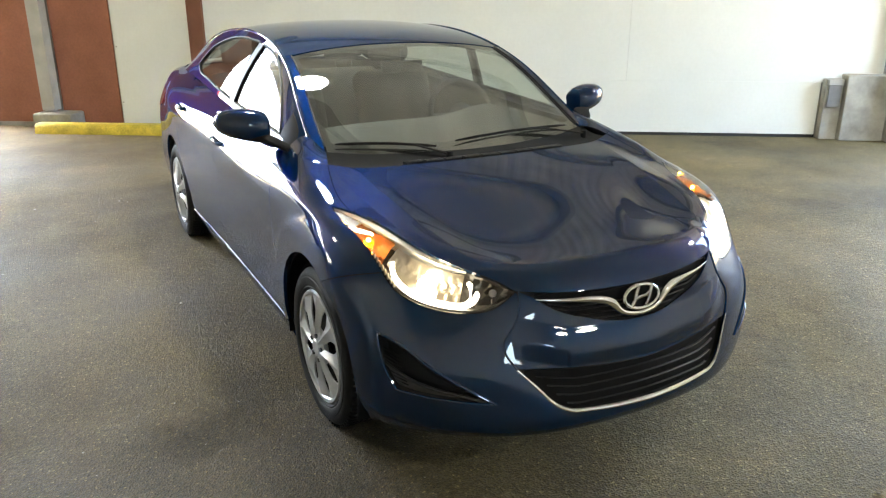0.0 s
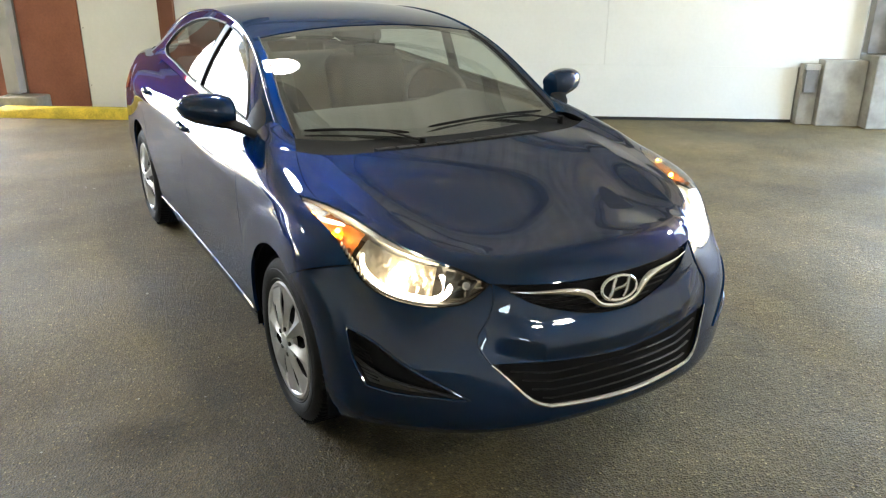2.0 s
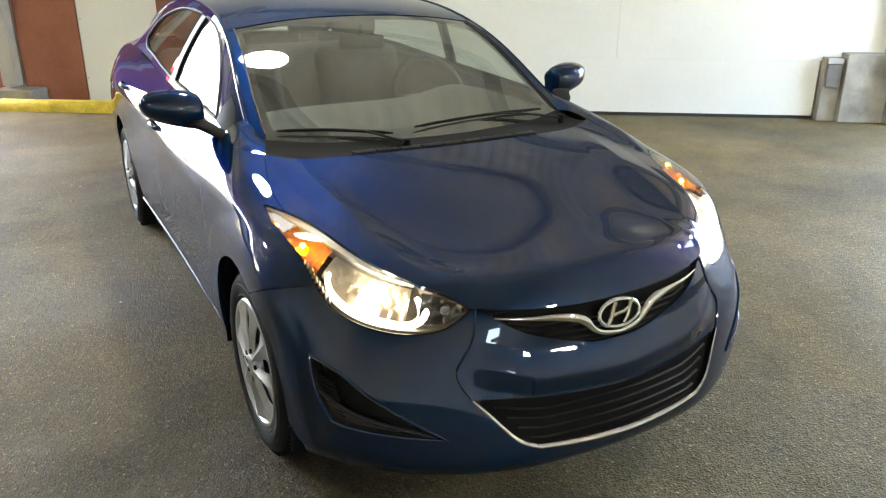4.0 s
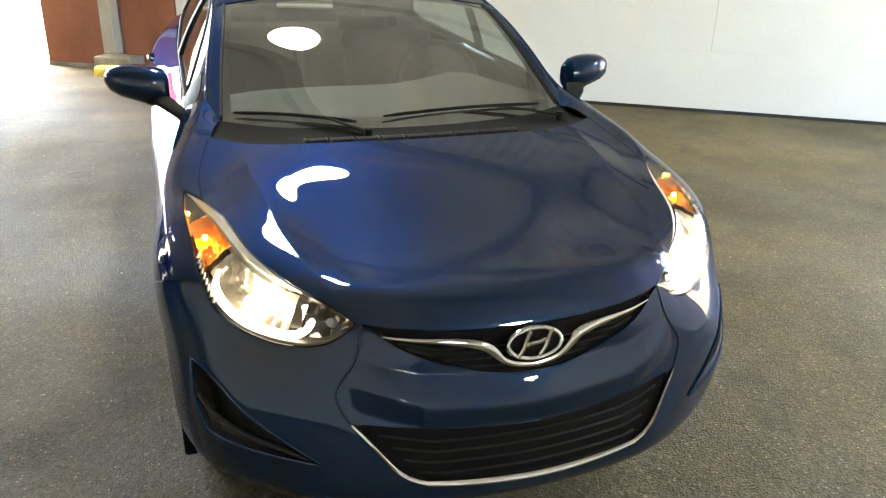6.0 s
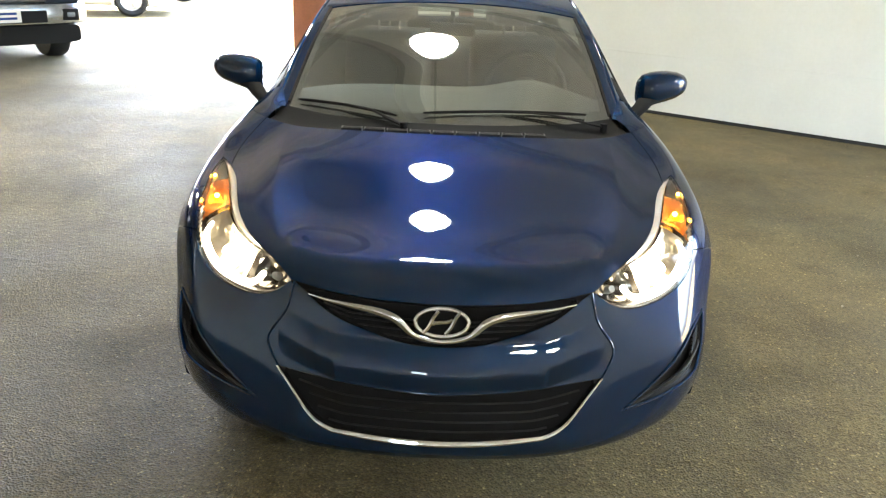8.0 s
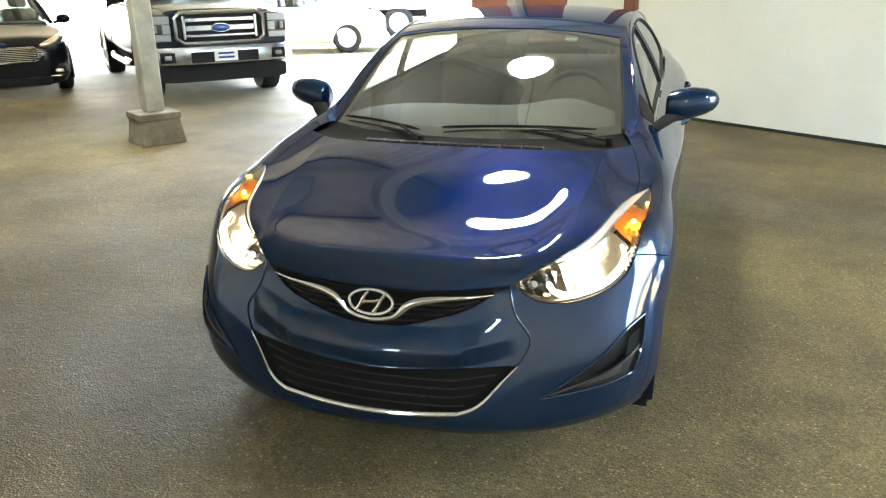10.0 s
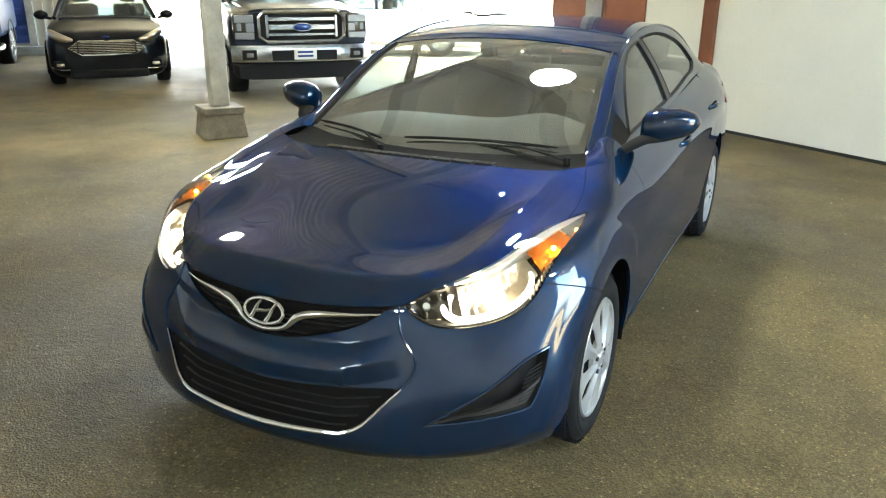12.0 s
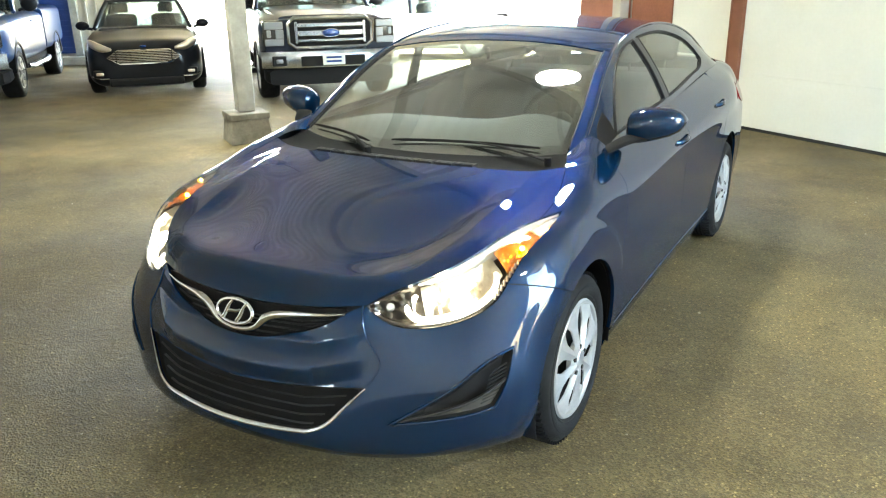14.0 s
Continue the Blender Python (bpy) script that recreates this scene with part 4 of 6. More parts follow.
tube(bm, [tuple(p) for p in wl] + [(-p[0], p[1], p[2]) for p in wl[-2::-1]], list(wr) + list(wr[-2::-1]), 10, squash=(0.8, 1.0))
part("grille_wing", bm, CHROME, car, "chrome wing bar that carries the badge")

BADGE = pose(0, -0.800, 0.647, 74, 0, 0)
bm = bmesh.new()
tube(bm, [BADGE @ Vector((0.072 * math.cos(a), 0.0385 * math.sin(a), 0)) for a in np.linspace(0, math.tau, 49)[:-1]], 0.0062, 10, closed=True, up=BADGE.to_3x3() @ Vector((0, 0, 1)))
badge = part("badge", bm, CHROME, car, "oval chrome badge")
bm = bmesh.new()
for sx in (-1, 1):
    line = smooth_line(np.array([(sx * 0.030 - 0.020, -0.031, 0), (sx * 0.030 - 0.004, -0.010, 0.003), (sx * 0.030 + 0.006, 0.012, 0.003), (sx * 0.030 + 0.020, 0.031, 0)]), 12)
    tube(bm, [BADGE @ Vector(p) for p in line], [0.0066] * 12, 8, up=BADGE.to_3x3() @ Vector((0, 0, 1)))
line = smooth_line(np.array([(-0.026, -0.004, 0.002), (-0.006, 0.001, 0.004), (0.010, 0.002, 0.004), (0.028, 0.008, 0.002)]), 10)
tube(bm, [BADGE @ Vector(p) for p in line], 0.0066, 8, up=BADGE.to_3x3() @ Vector((0, 0, 1)))
part("emblem", bm, CHROME, badge)
bm = bmesh.new()
bmesh.ops.create_circle(bm, cap_ends=True, segments=40, radius=1.0, matrix=BADGE @ Matrix.Translation((0, 0, -0.004)) @ Matrix.Diagonal((0.07, 0.037, 1, 1)))
part("badge_plate", bm, GAP, badge)

# fog lamp pockets with their mesh
body_part("fog_pocket", sunk(fog_ring, 0.028, 1.2, 0.012, -0.003), BLACK, car, "black plastic corner pocket", both=True)
p = np.concatenate([smooth_line(np.asarray(r, float), 30)[:-1] for r in FOG])
q = skin(snap(p)) + skin_normal(snap(p)) * 0.001
bm = bmesh.new()
tube(bm, [tuple(v) for v in q], 0.0045, 8, closed=True)
body_part("pocket_rim", bm, PAINT, car, both=True)
bm = bmesh.new()
for k in range(9):
    f = k / 8
    a, b = Vector((0.787, -0.492 - 0.02 * f, 0.515 - 0.085 * f)), Vector((0.757 - 0.02 * f, -0.538 - 0.035 * f, 0.497 - 0.085 * f))
    st = snap([a, b])
    w = skin(st) - skin_normal(st) * 0.012
    tube(bm, [tuple(w[0]), tuple(w[1])], 0.003, 6)
body_part("pocket_mesh", bm, BLACK, car, both=True)
RIB = [(0.790, -0.508, 0.472), (0.745, -0.565, 0.440), (0.68, -0.635, 0.408), (0.60, -0.692, 0.384), (0.545, -0.722, 0.366)]
st = snap(smooth_line(np.array(RIB), 18))
bm = bmesh.new()
tube(bm, [tuple(v) for v in skin(st) - skin_normal(st) * 0.008], 0.0055, 8)
body_part("pocket_rib", bm, SATIN, car, both=True)
plate_ring = join(run(*RIB), run((0.545, -0.722, 0.366), (0.64, -0.675, 0.380), (0.768, -0.556, 0.403)), run((0.768, -0.556, 0.403), (0.782, -0.53, 0.44), (0.790, -0.508, 0.472)))
PLATEGREY = material("satin grey plastic", (0.05, 0.048, 0.045), 0.3, spec=0.6, bump=0.04, bump_size=600)
body_part("pocket_plate", panel(plate_ring, step=0.012, lift=-0.012, depth=0.006), PLATEGREY, car, "satin grey blanking plate", both=True)

# ---- headlamps ----
AMBER = material("amber reflector", (0.62, 0.19, 0.015), 0.25, 0.75, bump=0.3, bump_size=220)
FACET = material("faceted lamp reflector", (0.66, 0.60, 0.50), 0.32, 1.0, bump=0.06, bump_size=55)
TIP = material("dark chrome reflector", (0.20, 0.185, 0.165), 0.16, 1.0, bump=0.05, bump_size=40)
BEZEL = material("dark lamp bezel", (0.055, 0.05, 0.045), 0.2, 0.3)
SMOKE = material("smoked grey lamp cover", (0.035, 0.032, 0.028), 0.30, 0.0)
PEARL = material("silver white lamp trim", (0.72, 0.73, 0.70), 0.35, 0.2)
BULB = glow("lit halogen bulb", (1.0, 0.80, 0.55), 1.4)
GUIDE = glow("lit lamp reflector band", (1.0, 0.86, 0.64), 0.18)
TURN_ON = glow("lit amber bulb", (1.0, 0.42, 0.03), 2.0)


def at_skin(p, depth):
    st = snap([p])
    return Vector(skin(st)[0] - skin_normal(st)[0] * depth)


_low = smooth_line(np.array(LAMP_LOW), 200)
_top = smooth_line(np.array(LAMP_TOP[::-1]), 200)


def lamp_at(ab, depth):
    """Places behind the lens: a runs from the inner tip to the rear one, b from the lower edge to the upper."""
    ab = np.asarray(ab, float)
    k = np.linspace(0, 1, 200)
    lo = np.stack([np.interp(ab[:, 0], k, _low[:, i]) for i in range(3)], 1)
    hi = np.stack([np.interp(ab[:, 0], k, _top[:, i]) for i in range(3)], 1)
    st = snap(lo + (hi - lo) * ab[:, 1:2])
    return skin(st) - skin_normal(st) * np.reshape(depth, (-1, 1))


def trim_edge(a):
    """Where the pale trim ends, below the lamp's upper edge."""
    return np.interp(a, [0.22, 0.32, 0.45, 0.60, 0.75, 0.88, 0.97], [0.99, 0.93, 0.86, 0.79, 0.73, 0.70, 0.82])


def lamp_sheet(a0, a1, low, high, na, nb, depth):
    """A sheet inside the lamp; low and high give its edges, depth how far it lies behind the lens."""
    aa = np.linspace(a0, a1, na)
    ab, dd = [], []
    for i, a in enumerate(aa):
        for j in range(nb):
            v = j / (nb - 1)
            ab.append((a, low(a) * (1 - v) + high(a) * v))
            dd.append(depth(i / (na - 1), v, i, j))
    p = lamp_at(ab, dd)
    bm = bmesh.new()
    vv = [bm.verts.new(q) for q in p]
    for i in range(na - 1):
        for j in range(nb - 1):
            k = i * nb + j
            bm.faces.new((vv[k], vv[k + nb], vv[k + nb + 1], vv[k + 1]))
    return bm


def ball(c, r):
    bm = bmesh.new()
    bmesh.ops.create_uvsphere(bm, u_segments=16, v_segments=10, radius=r, matrix=Matrix.Translation(c))
    return bm


def lamp_parts():
    """What sits behind the lens: name, mesh, material, label, angle that stays smooth."""
    rnd = random.Random(5)
    flat = lambda b: (lambda a: b)
    dish = lambda u, v: (1 - (2 * u - 1) ** 2) * (1 - 0.8 * (2 * v - 1) ** 2)
    out = [("lamp_housing", sunk(lamp_ring, 0.075, 2.0, 0.014, -0.012), BEZEL, "", 40)]
    # pale trim: its face, then a wall that drops into the housing
    def trim_depth(u, v, i, j):
        return (0.045, 0.013, 0.011, 0.009, 0.008)[j]
    def trim_low(a):
        return trim_edge(a)
    out.append(("lamp_trim", lamp_sheet(0.22, 0.985, trim_low, flat(1.0), 44, 5, trim_depth), PEARL, "pale silver trim inside the lamp", 30))
    # main reflector in upright flutes, stepped
    def main_depth(u, v, i, j):
        return 0.018 + 0.042 * dish(u, v) + (0.0022 if (i // 2 + (j // 4)) % 2 else 0.0) + rnd.uniform(-0.0008, 0.0008)
    out.append(("main_reflector", lamp_sheet(0.225, 0.545, flat(0.20), lambda a: trim_edge(a) - 0.05, 33, 13, main_depth), FACET, "faceted bright reflector", 8))
    # curling bright band along its foot and outer end
    pts = [(0.205, 0.80, 0.034), (0.182, 0.62, 0.030), (0.172, 0.42, 0.024), (0.19, 0.24, 0.022), (0.26, 0.15, 0.018), (0.36, 0.13, 0.017), (0.45, 0.15, 0.017), (0.51, 0.24, 0.018), (0.525, 0.38, 0.022)]
    line = lamp_at([q[:2] for q in pts], [q[2] for q in pts])
    bm = bmesh.new()
    tube(bm, smooth_line(line, 34).tolist(), [float(np.interp(i / 33, (0, 0.1, 0.5, 0.8, 1), (0.008, 0.016, 0.0165, 0.012, 0.005))) for i in range(34)], 10, squash=(1.0, 0.6))
    out.append(("light_guide", bm, GUIDE, "lit curling light band", 40))
    # inner corner: small bright reflector with folds, and a smoked lip
    def tip_depth(u, v, i, j):
        return 0.014 + 0.030 * dish(u, v) + 0.006 * math.sin(9 * u + 5 * v)
    out.append(("beam_reflector", lamp_sheet(0.035, 0.185, flat(0.20), flat(0.94), 12, 10, tip_depth), TIP, "folded dark chrome reflector", 30))
    out.append(("lower_lip", lamp_sheet(0.03, 0.62, flat(0.015), flat(0.12), 30, 3, lambda u, v, i, j: (0.008, 0.010, 0.026)[j]), SMOKE, "smoked lip along the foot", 30))
    # amber cell, cut in small diamonds
    def amber_depth(u, v, i, j):
        return 0.014 + 0.022 * dish(u, v) + rnd.uniform(-0.0045, 0.0045)
    out.append(("amber_reflector", lamp_sheet(0.565, 0.80, flat(0.07), trim_edge, 17, 12, amber_depth), AMBER, "faceted amber indicator", 5))
    out.append(("amber_strip", lamp_sheet(0.72, 0.945, flat(0.0), lambda a: 0.06 + 0.20 * max(0, a - 0.72), 16, 3, lambda u, v, i, j: 0.006 + rnd.uniform(0, 0.0015)), AMBER, "amber side marker strip", 5))
    out.append(("rear_cover", lamp_sheet(0.805, 0.975, flat(0.10), trim_edge, 12, 5, lambda u, v, i, j: 0.013), SMOKE, "smoked grey cover", 30))
    a0, a1 = lamp_at([(0.37, 0.44), (0.705, 0.36)], [0.044, 0.026])
    b0 = ball(a0, 0.026)
    for v in b0.verts:
        v.co.z = a0[2] + 0.72 * (v.co.z - a0[2])
    out.append(("bulb", b0, BULB, "lit bulb", 40))
    out.append(("amber_bulb", ball(a1, 0.008), TURN_ON, "lit amber bulb", 40))
    out.append(("side_bulb", ball(lamp_at([(0.86, 0.12)], [0.012])[0], 0.006), TURN_ON, "lit amber side marker", 40))
    bm = bmesh.new()
    cyl(bm, lamp_at([(0.10, 0.60)], [0.034])[0], lamp_at([(0.10, 0.60)], [0.012])[0], 0.013, 16, 0.010)
    out.append(("bulb_cap", bm, SILVER, "", 30))
    bm = bmesh.new()
    for a in np.linspace(0.47, 0.62, 9):
        q, r = lamp_at([(a, 0.025), (a + 0.012, 0.10)], [0.007, 0.010])
        tube(bm, [tuple(q), tuple(r)], 0.0036, 6)
    out.append(("reflex_beads", bm, FACET, "row of clear beads", 30))
    return out


cells = lamp_parts()
for flip in (False, True):
    bm = panel(lamp_ring, step=0.014, lift=0.0005, inset=0.002, depth=0.012)
    if flip:
        flip_x(bm)
    lamp = part_raw("headlamp", bm, LENS, car, "lit headlamp behind a clear lens with amber indicator")
    lamp.visible_shadow = False
    for nm, bm, mt, lb, ang in cells:
        b = bm.copy()
        if flip:
            flip_x(b)
        part_raw(nm, b, mt, lamp, lb, ang)

# ---- cabin top: windscreen, roof and rear window in one sweep ----
MID = [(0, 0.23, 0.958), (0.2, 0.53, 1.105), (0.5, 1.09, 1.354), (0.62, 1.40, 1.408), (0.72, 1.75, 1.43), (0.82, 2.2, 1.412), (0.9, 2.62, 1.345), (1, 3.28, 1.105)]
RAIL = [(0, 0.692, 0.40, 0.976), (0.2, 0.662, 0.64, 1.115), (0.5, 0.60, 1.05, 1.306), (0.62, 0.578, 1.35, 1.367), (0.72, 0.568, 1.72, 1.392), (0.82, 0.572, 2.15, 1.372), (0.9, 0.59, 2.55, 1.300), (1, 0.625, 3.10, 1.098)]


def top(uv):
    """Places on the cabin's top for rows of (front to rear, middle to rail)."""
    uv = np.asarray(uv, float)
    m, r = curve(MID, uv[:, 0]), curve(RAIL, uv[:, 0])
    v = np.clip(uv[:, 1], 0, 1)
    return np.stack([r[:, 0] * v, m[:, 0] + (r[:, 1] - m[:, 0]) * v**2, m[:, 1] + (r[:, 2] - m[:, 1]) * v**2.3], 1)


def top_sheet(u0, u1, v0, v1, nu, nv, lift=0.0, centre=True, back=0.0):
    """A piece of the cabin's top with thickness."""
    us, vs = np.linspace(u0, u1, nu), np.linspace(v0, v1, nv)
    g = np.array([[(a, b) for b in vs] for a in us]).reshape(-1, 2)
    p = top(g)
    e = 1e-3
    n = np.cross(top(g + [0, e]) - top(g - [0, 0]), top(g + [e, 0]) - top(g - [e, 0]))
    n /= np.linalg.norm(n, axis=1)[:, None] + 1e-12
    n *= np.sign(n[:, 2:3])
    p = p + n * lift
    bm = bmesh.new()
    vv = [bm.verts.new(q) for q in p]
    for i in range(nu - 1):
        for j in range(nv - 1):
            a = i * nv + j
            bm.faces.new((vv[a], vv[a + 1], vv[a + nv + 1], vv[a + nv]))
    if back:
        low = [bm.verts.new(q - k * back) for q, k in zip(p, n)]
        edge = [i for i in range(nv)] + [i * nv + nv - 1 for i in range(1, nu)] + [(nu - 1) * nv + j for j in range(nv - 2, -1, -1)]
        if v0 > 0:
            edge += [i * nv for i in range(nu - 2, 0, -1)]
        for a, b in zip(edge, edge[1:] + (edge[:1] if v0 > 0 else [])):
            bm.faces.new((vv[a], vv[b], low[b], low[a]))
    for v in bm.verts:
        if v0 == 0 and abs(v.co.x) < 1e-4:
            v.co.x = 0
    bmesh.ops.delete(bm, geom=[q for q in bm.verts if not q.link_faces], context="VERTS")
    bmesh.ops.recalc_face_normals(bm, faces=bm.faces)
    return bm


ws = body_part("windscreen", top_sheet(0.0, 0.487, 0, 0.925, 40, 30, -0.003), GLASS, car, "tinted windscreen", centre=True)
ws.visible_shadow = False
body_part("roof", top_sheet(0.49, 0.865, 0, 1.0, 40, 30, 0, back=0.012), PAINT, car, centre=True)
body_part("pillar", top_sheet(0.0, 0.49, 0.935, 1.0, 40, 6, 0.004, back=0.012), PAINT, car, both=True)
rw = body_part("rear_window", top_sheet(0.868, 0.985, 0, 0.90, 16, 20, -0.003), GLASS, car, "tinted rear window", centre=True)
rw.visible_shadow = False
body_part("rear_pillar", top_sheet(0.865, 1.0, 0.905, 1.0, 16, 6, 0.0, back=0.012), PAINT, car, both=True)
# patch between the wing's top edge and the foot of the pillar
n = 14
k = np.linspace(0, 1, n)
low = skin(np.stack([S_HOOD + k * (s_of(0.50, 1.0) - S_HOOD), np.ones(n)], 1))
high = top(np.stack([0.075 * k, 0.935 + 0.065 * k], 1)) + [0, 0, 0.004]
bm = bmesh.new()
rows = []
for q in np.linspace(0, 1, 8):
    line = low * (1 - q) + high * q
    line[:, 2] += 0.010 * math.sin(math.pi * q)
    rows.append([bm.verts.new(p) for p in line])
for i in range(7):
    for j in range(n - 1):
        bm.faces.new((rows[i][j], rows[i][j + 1], rows[i + 1][j + 1], rows[i + 1][j]))
bmesh.ops.recalc_face_normals(bm, faces=bm.faces)
body_part("pillar_foot", bm, PAINT, car, both=True)
# black border printed round the windscreen
body_part("screen_border", top_sheet(0.0, 0.487, 0.885, 0.935, 40, 4, -0.006), GAP, car, both=True)
body_part("screen_border", top_sheet(0.0, 0.045, 0, 0.93, 4, 24, -0.006), GAP, car, centre=True)
body_part("screen_border", top_sheet(0.468, 0.49, 0, 0.93, 3, 24, -0.006), GAP, car, centre=True)

# flank above the waist
WAIST = np.array([(k[2], k[1], k[3]) for k in LINES[-1] if k[0] >= 0.5 and k[0] <= 0.93])


def flank(yz, push=0.0):
    yz = np.asarray(yz, float)
    y, z = yz[:, 0], yz[:, 1]
    w = weights(WAIST[:, 0], y) @ WAIST[:, 1:]
    ru = np.linspace(0, 1, 400)
    r = curve(RAIL, ru)
    xr, zr = np.interp(y, r[:, 1], r[:, 0]), np.interp(y, r[:, 1], r[:, 2])
    span = np.maximum(zr - w[:, 1], 0.02)
    k = np.clip((z - w[:, 1]) / span, -0.2, 1)
    x = w[:, 0] + (xr - w[:, 0]) * k + 0.055 * k * (1 - k) * np.minimum(1, span / 0.3)
    return np.stack([x + push, y, z], 1)


def waist_z(y):
    return (weights(WAIST[:, 0], np.atleast_1d(y)) @ WAIST[:, 2])


def rail_z(y):
    r = curve(RAIL, np.linspace(0, 1, 400))
    return np.interp(y, r[:, 1], r[:, 2])


def flank_sheet(outline, holes=(), step=0.02, push=0.0, depth=0.01, inset=0.001):
    v, f = fill(outline, holes, step)
    p = flank(v, push)
    bm = bmesh.new()
    vs = [bm.verts.new(q) for q in p]
    for t in f:
        face = bm.faces.new([vs[i] for i in t])
        face.normal_update()
        if face.normal.x < 0:
            face.normal_flip()
    bmesh.ops.delete(bm, geom=[q for q in bm.verts if not q.link_faces], context="VERTS")
    if depth:
        turned_edge(bm, inset, depth, False)
    return bm


def poly2(*runs, gap=0.015):
    out = []
    for r in runs:
        r = np.asarray(r, float)
        n = max(3, int(np.linalg.norm(np.diff(r, axis=0), axis=1).sum() / gap))
        out.append(smooth_line(r, n)[:-1])
    return np.concatenate(out)


DLO_F = poly2([(0.66, 1.012), (1.0, 1.03), (1.44, 1.052)], [(1.44, 1.052), (1.40, 1.2), (1.335, 1.338)], [(1.335, 1.338), (1.12, 1.302), (0.92, 1.215), (0.66, 1.012)])
DLO_R = poly2([(1.53, 1.058), (1.9, 1.082), (2.25, 1.105), (2.46, 1.135), (2.50, 1.155)], [(2.50, 1.155), (2.40, 1.225), (2.15, 1.308), (1.8, 1.352), (1.42, 1.347)], [(1.42, 1.347), (1.48, 1.2), (1.53, 1.058)])
ys = np.linspace(0.47, 3.0, 120)
lower_edge = np.stack([ys, waist_z(ys) - 0.002], 1)
upper_edge = np.stack([ys, np.maximum(rail_z(ys), waist_z(ys) + 0.004)], 1)
body_part("window_frame", flank_sheet(np.concatenate([lower_edge, upper_edge[::-1]]), [DLO_F, DLO_R]), PAINT, car, "painted frame round the side windows", both=True)
for nm, dlo in (("front_window", DLO_F), ("rear_window", DLO_R)):
    ob = body_part(nm, flank_sheet(dlo, (), 0.03, -0.006, 0), SIDEGLASS, car, "tinted side window", both=True)
    for o in car.children:
        if o.name.startswith(nm):
            o.visible_shadow = False
    q = flank(dlo, -0.001)
    bm = bmesh.new()
    tube(bm, [tuple(v) for v in q], 0.007, 6, closed=True)
    body_part("window_seal", bm, BLACK, car, both=True)
bm = flank_sheet(poly2([(1.44, 1.052), (1.53, 1.058)], [(1.53, 1.058), (1.48, 1.2), (1.42, 1.347)], [(1.42, 1.347), (1.335, 1.338)], [(1.335, 1.338), (1.40, 1.2), (1.44, 1.052)]), (), 0.02, 0.004, 0.008)
body_part("pillar_cover", bm, SATIN, car, both=True)
bm = bmesh.new()
r = top(np.stack([np.linspace(0.01, 0.99, 90), np.ones(90)], 1))
tube(bm, [tuple(q) for q in r], 0.006, 8)
body_part("roof_rail", bm, PAINT, car, both=True)
bm = bmesh.new()
r = top(np.stack([np.linspace(0.02, 0.487, 60), np.full(60, 0.93)], 1))
tube(bm, [tuple(q) for q in r + [0, 0, 0.002]], 0.005, 6)
body_part("screen_seal", bm, BLACK, car, both=True)

# boot lid, between rear window and tail
n = 24
a = top(np.stack([np.ones(n), np.linspace(0, 1, n)], 1))
b = skin(np.stack([np.linspace(1, 0.875, n), np.ones(n)], 1))
bm = bmesh.new()
rows = []
for k in np.linspace(0, 1, 8):
    q = a * (1 - k) + b * k
    q[:, 2] += 0.012 * math.sin(math.pi * k)
    q[0, 0] = 0
    rows.append([bm.verts.new(p) for p in q])
for i in range(7):
    for j in range(n - 1):
        bm.faces.new((rows[i][j], rows[i + 1][j], rows[i + 1][j + 1], rows[i][j + 1]))
bmesh.ops.recalc_face_normals(bm, faces=bm.faces)
body_part("boot_lid", bm, PAINT, car, centre=True)

# scuttle: black trim between bonnet and glass, with its vents, then the wipers
n = 40
a = skin(np.stack([np.linspace(0, S_HOOD, n), np.ones(n)], 1)) + [0, 0.004, -0.010]
b = top(np.stack([np.full(n, 0.012), np.linspace(0, 0.97, n)], 1)) + [0, 0, -0.004]
bm = bmesh.new()
rows = []
for k in np.linspace(0, 1, 7):
    q = a * (1 - k) + b * k
    q[:, 2] -= 0.014 * math.sin(math.pi * k)
    q[0, 0] = 0
    rows.append([bm.verts.new(p) for p in q])
for i in range(6):
    for j in range(n - 1):
        bm.faces.new((rows[i][j], rows[i + 1][j], rows[i + 1][j + 1], rows[i][j + 1]))
bmesh.ops.recalc_face_normals(bm, faces=bm.faces)
MATT = material("matt black plastic", (0.012, 0.012, 0.013), 0.85, bump=0.1, bump_size=600, spec=0.15)
scuttle = body_part("scuttle", bm, MATT, car, "black plastic scuttle trim", centre=True)
for k in range(9):
    x = -0.36 + 0.085 * k
    bm = bmesh.new()
    p = skin([(0.0001 + abs(x) * 0.5, 1.0)])[0]
    y0 = p[1] + 0.022
    for j in range(5):
        y = y0 + 0.007 * j
        box(bm, (x - 0.034, y - 0.0018, p[2] - 0.010), (x + 0.034, y + 0.0018, p[2] + 0.003))
    box(bm, (x - 0.038, y0 - 0.006, p[2] - 0.012), (x - 0.034, y0 + 0.033, p[2] + 0.004))
    box(bm, (x + 0.034, y0 - 0.006, p[2] - 0.012), (x + 0.038, y0 + 0.033, p[2] + 0.004))
    part("vent", bm, SATIN, scuttle, "", False)


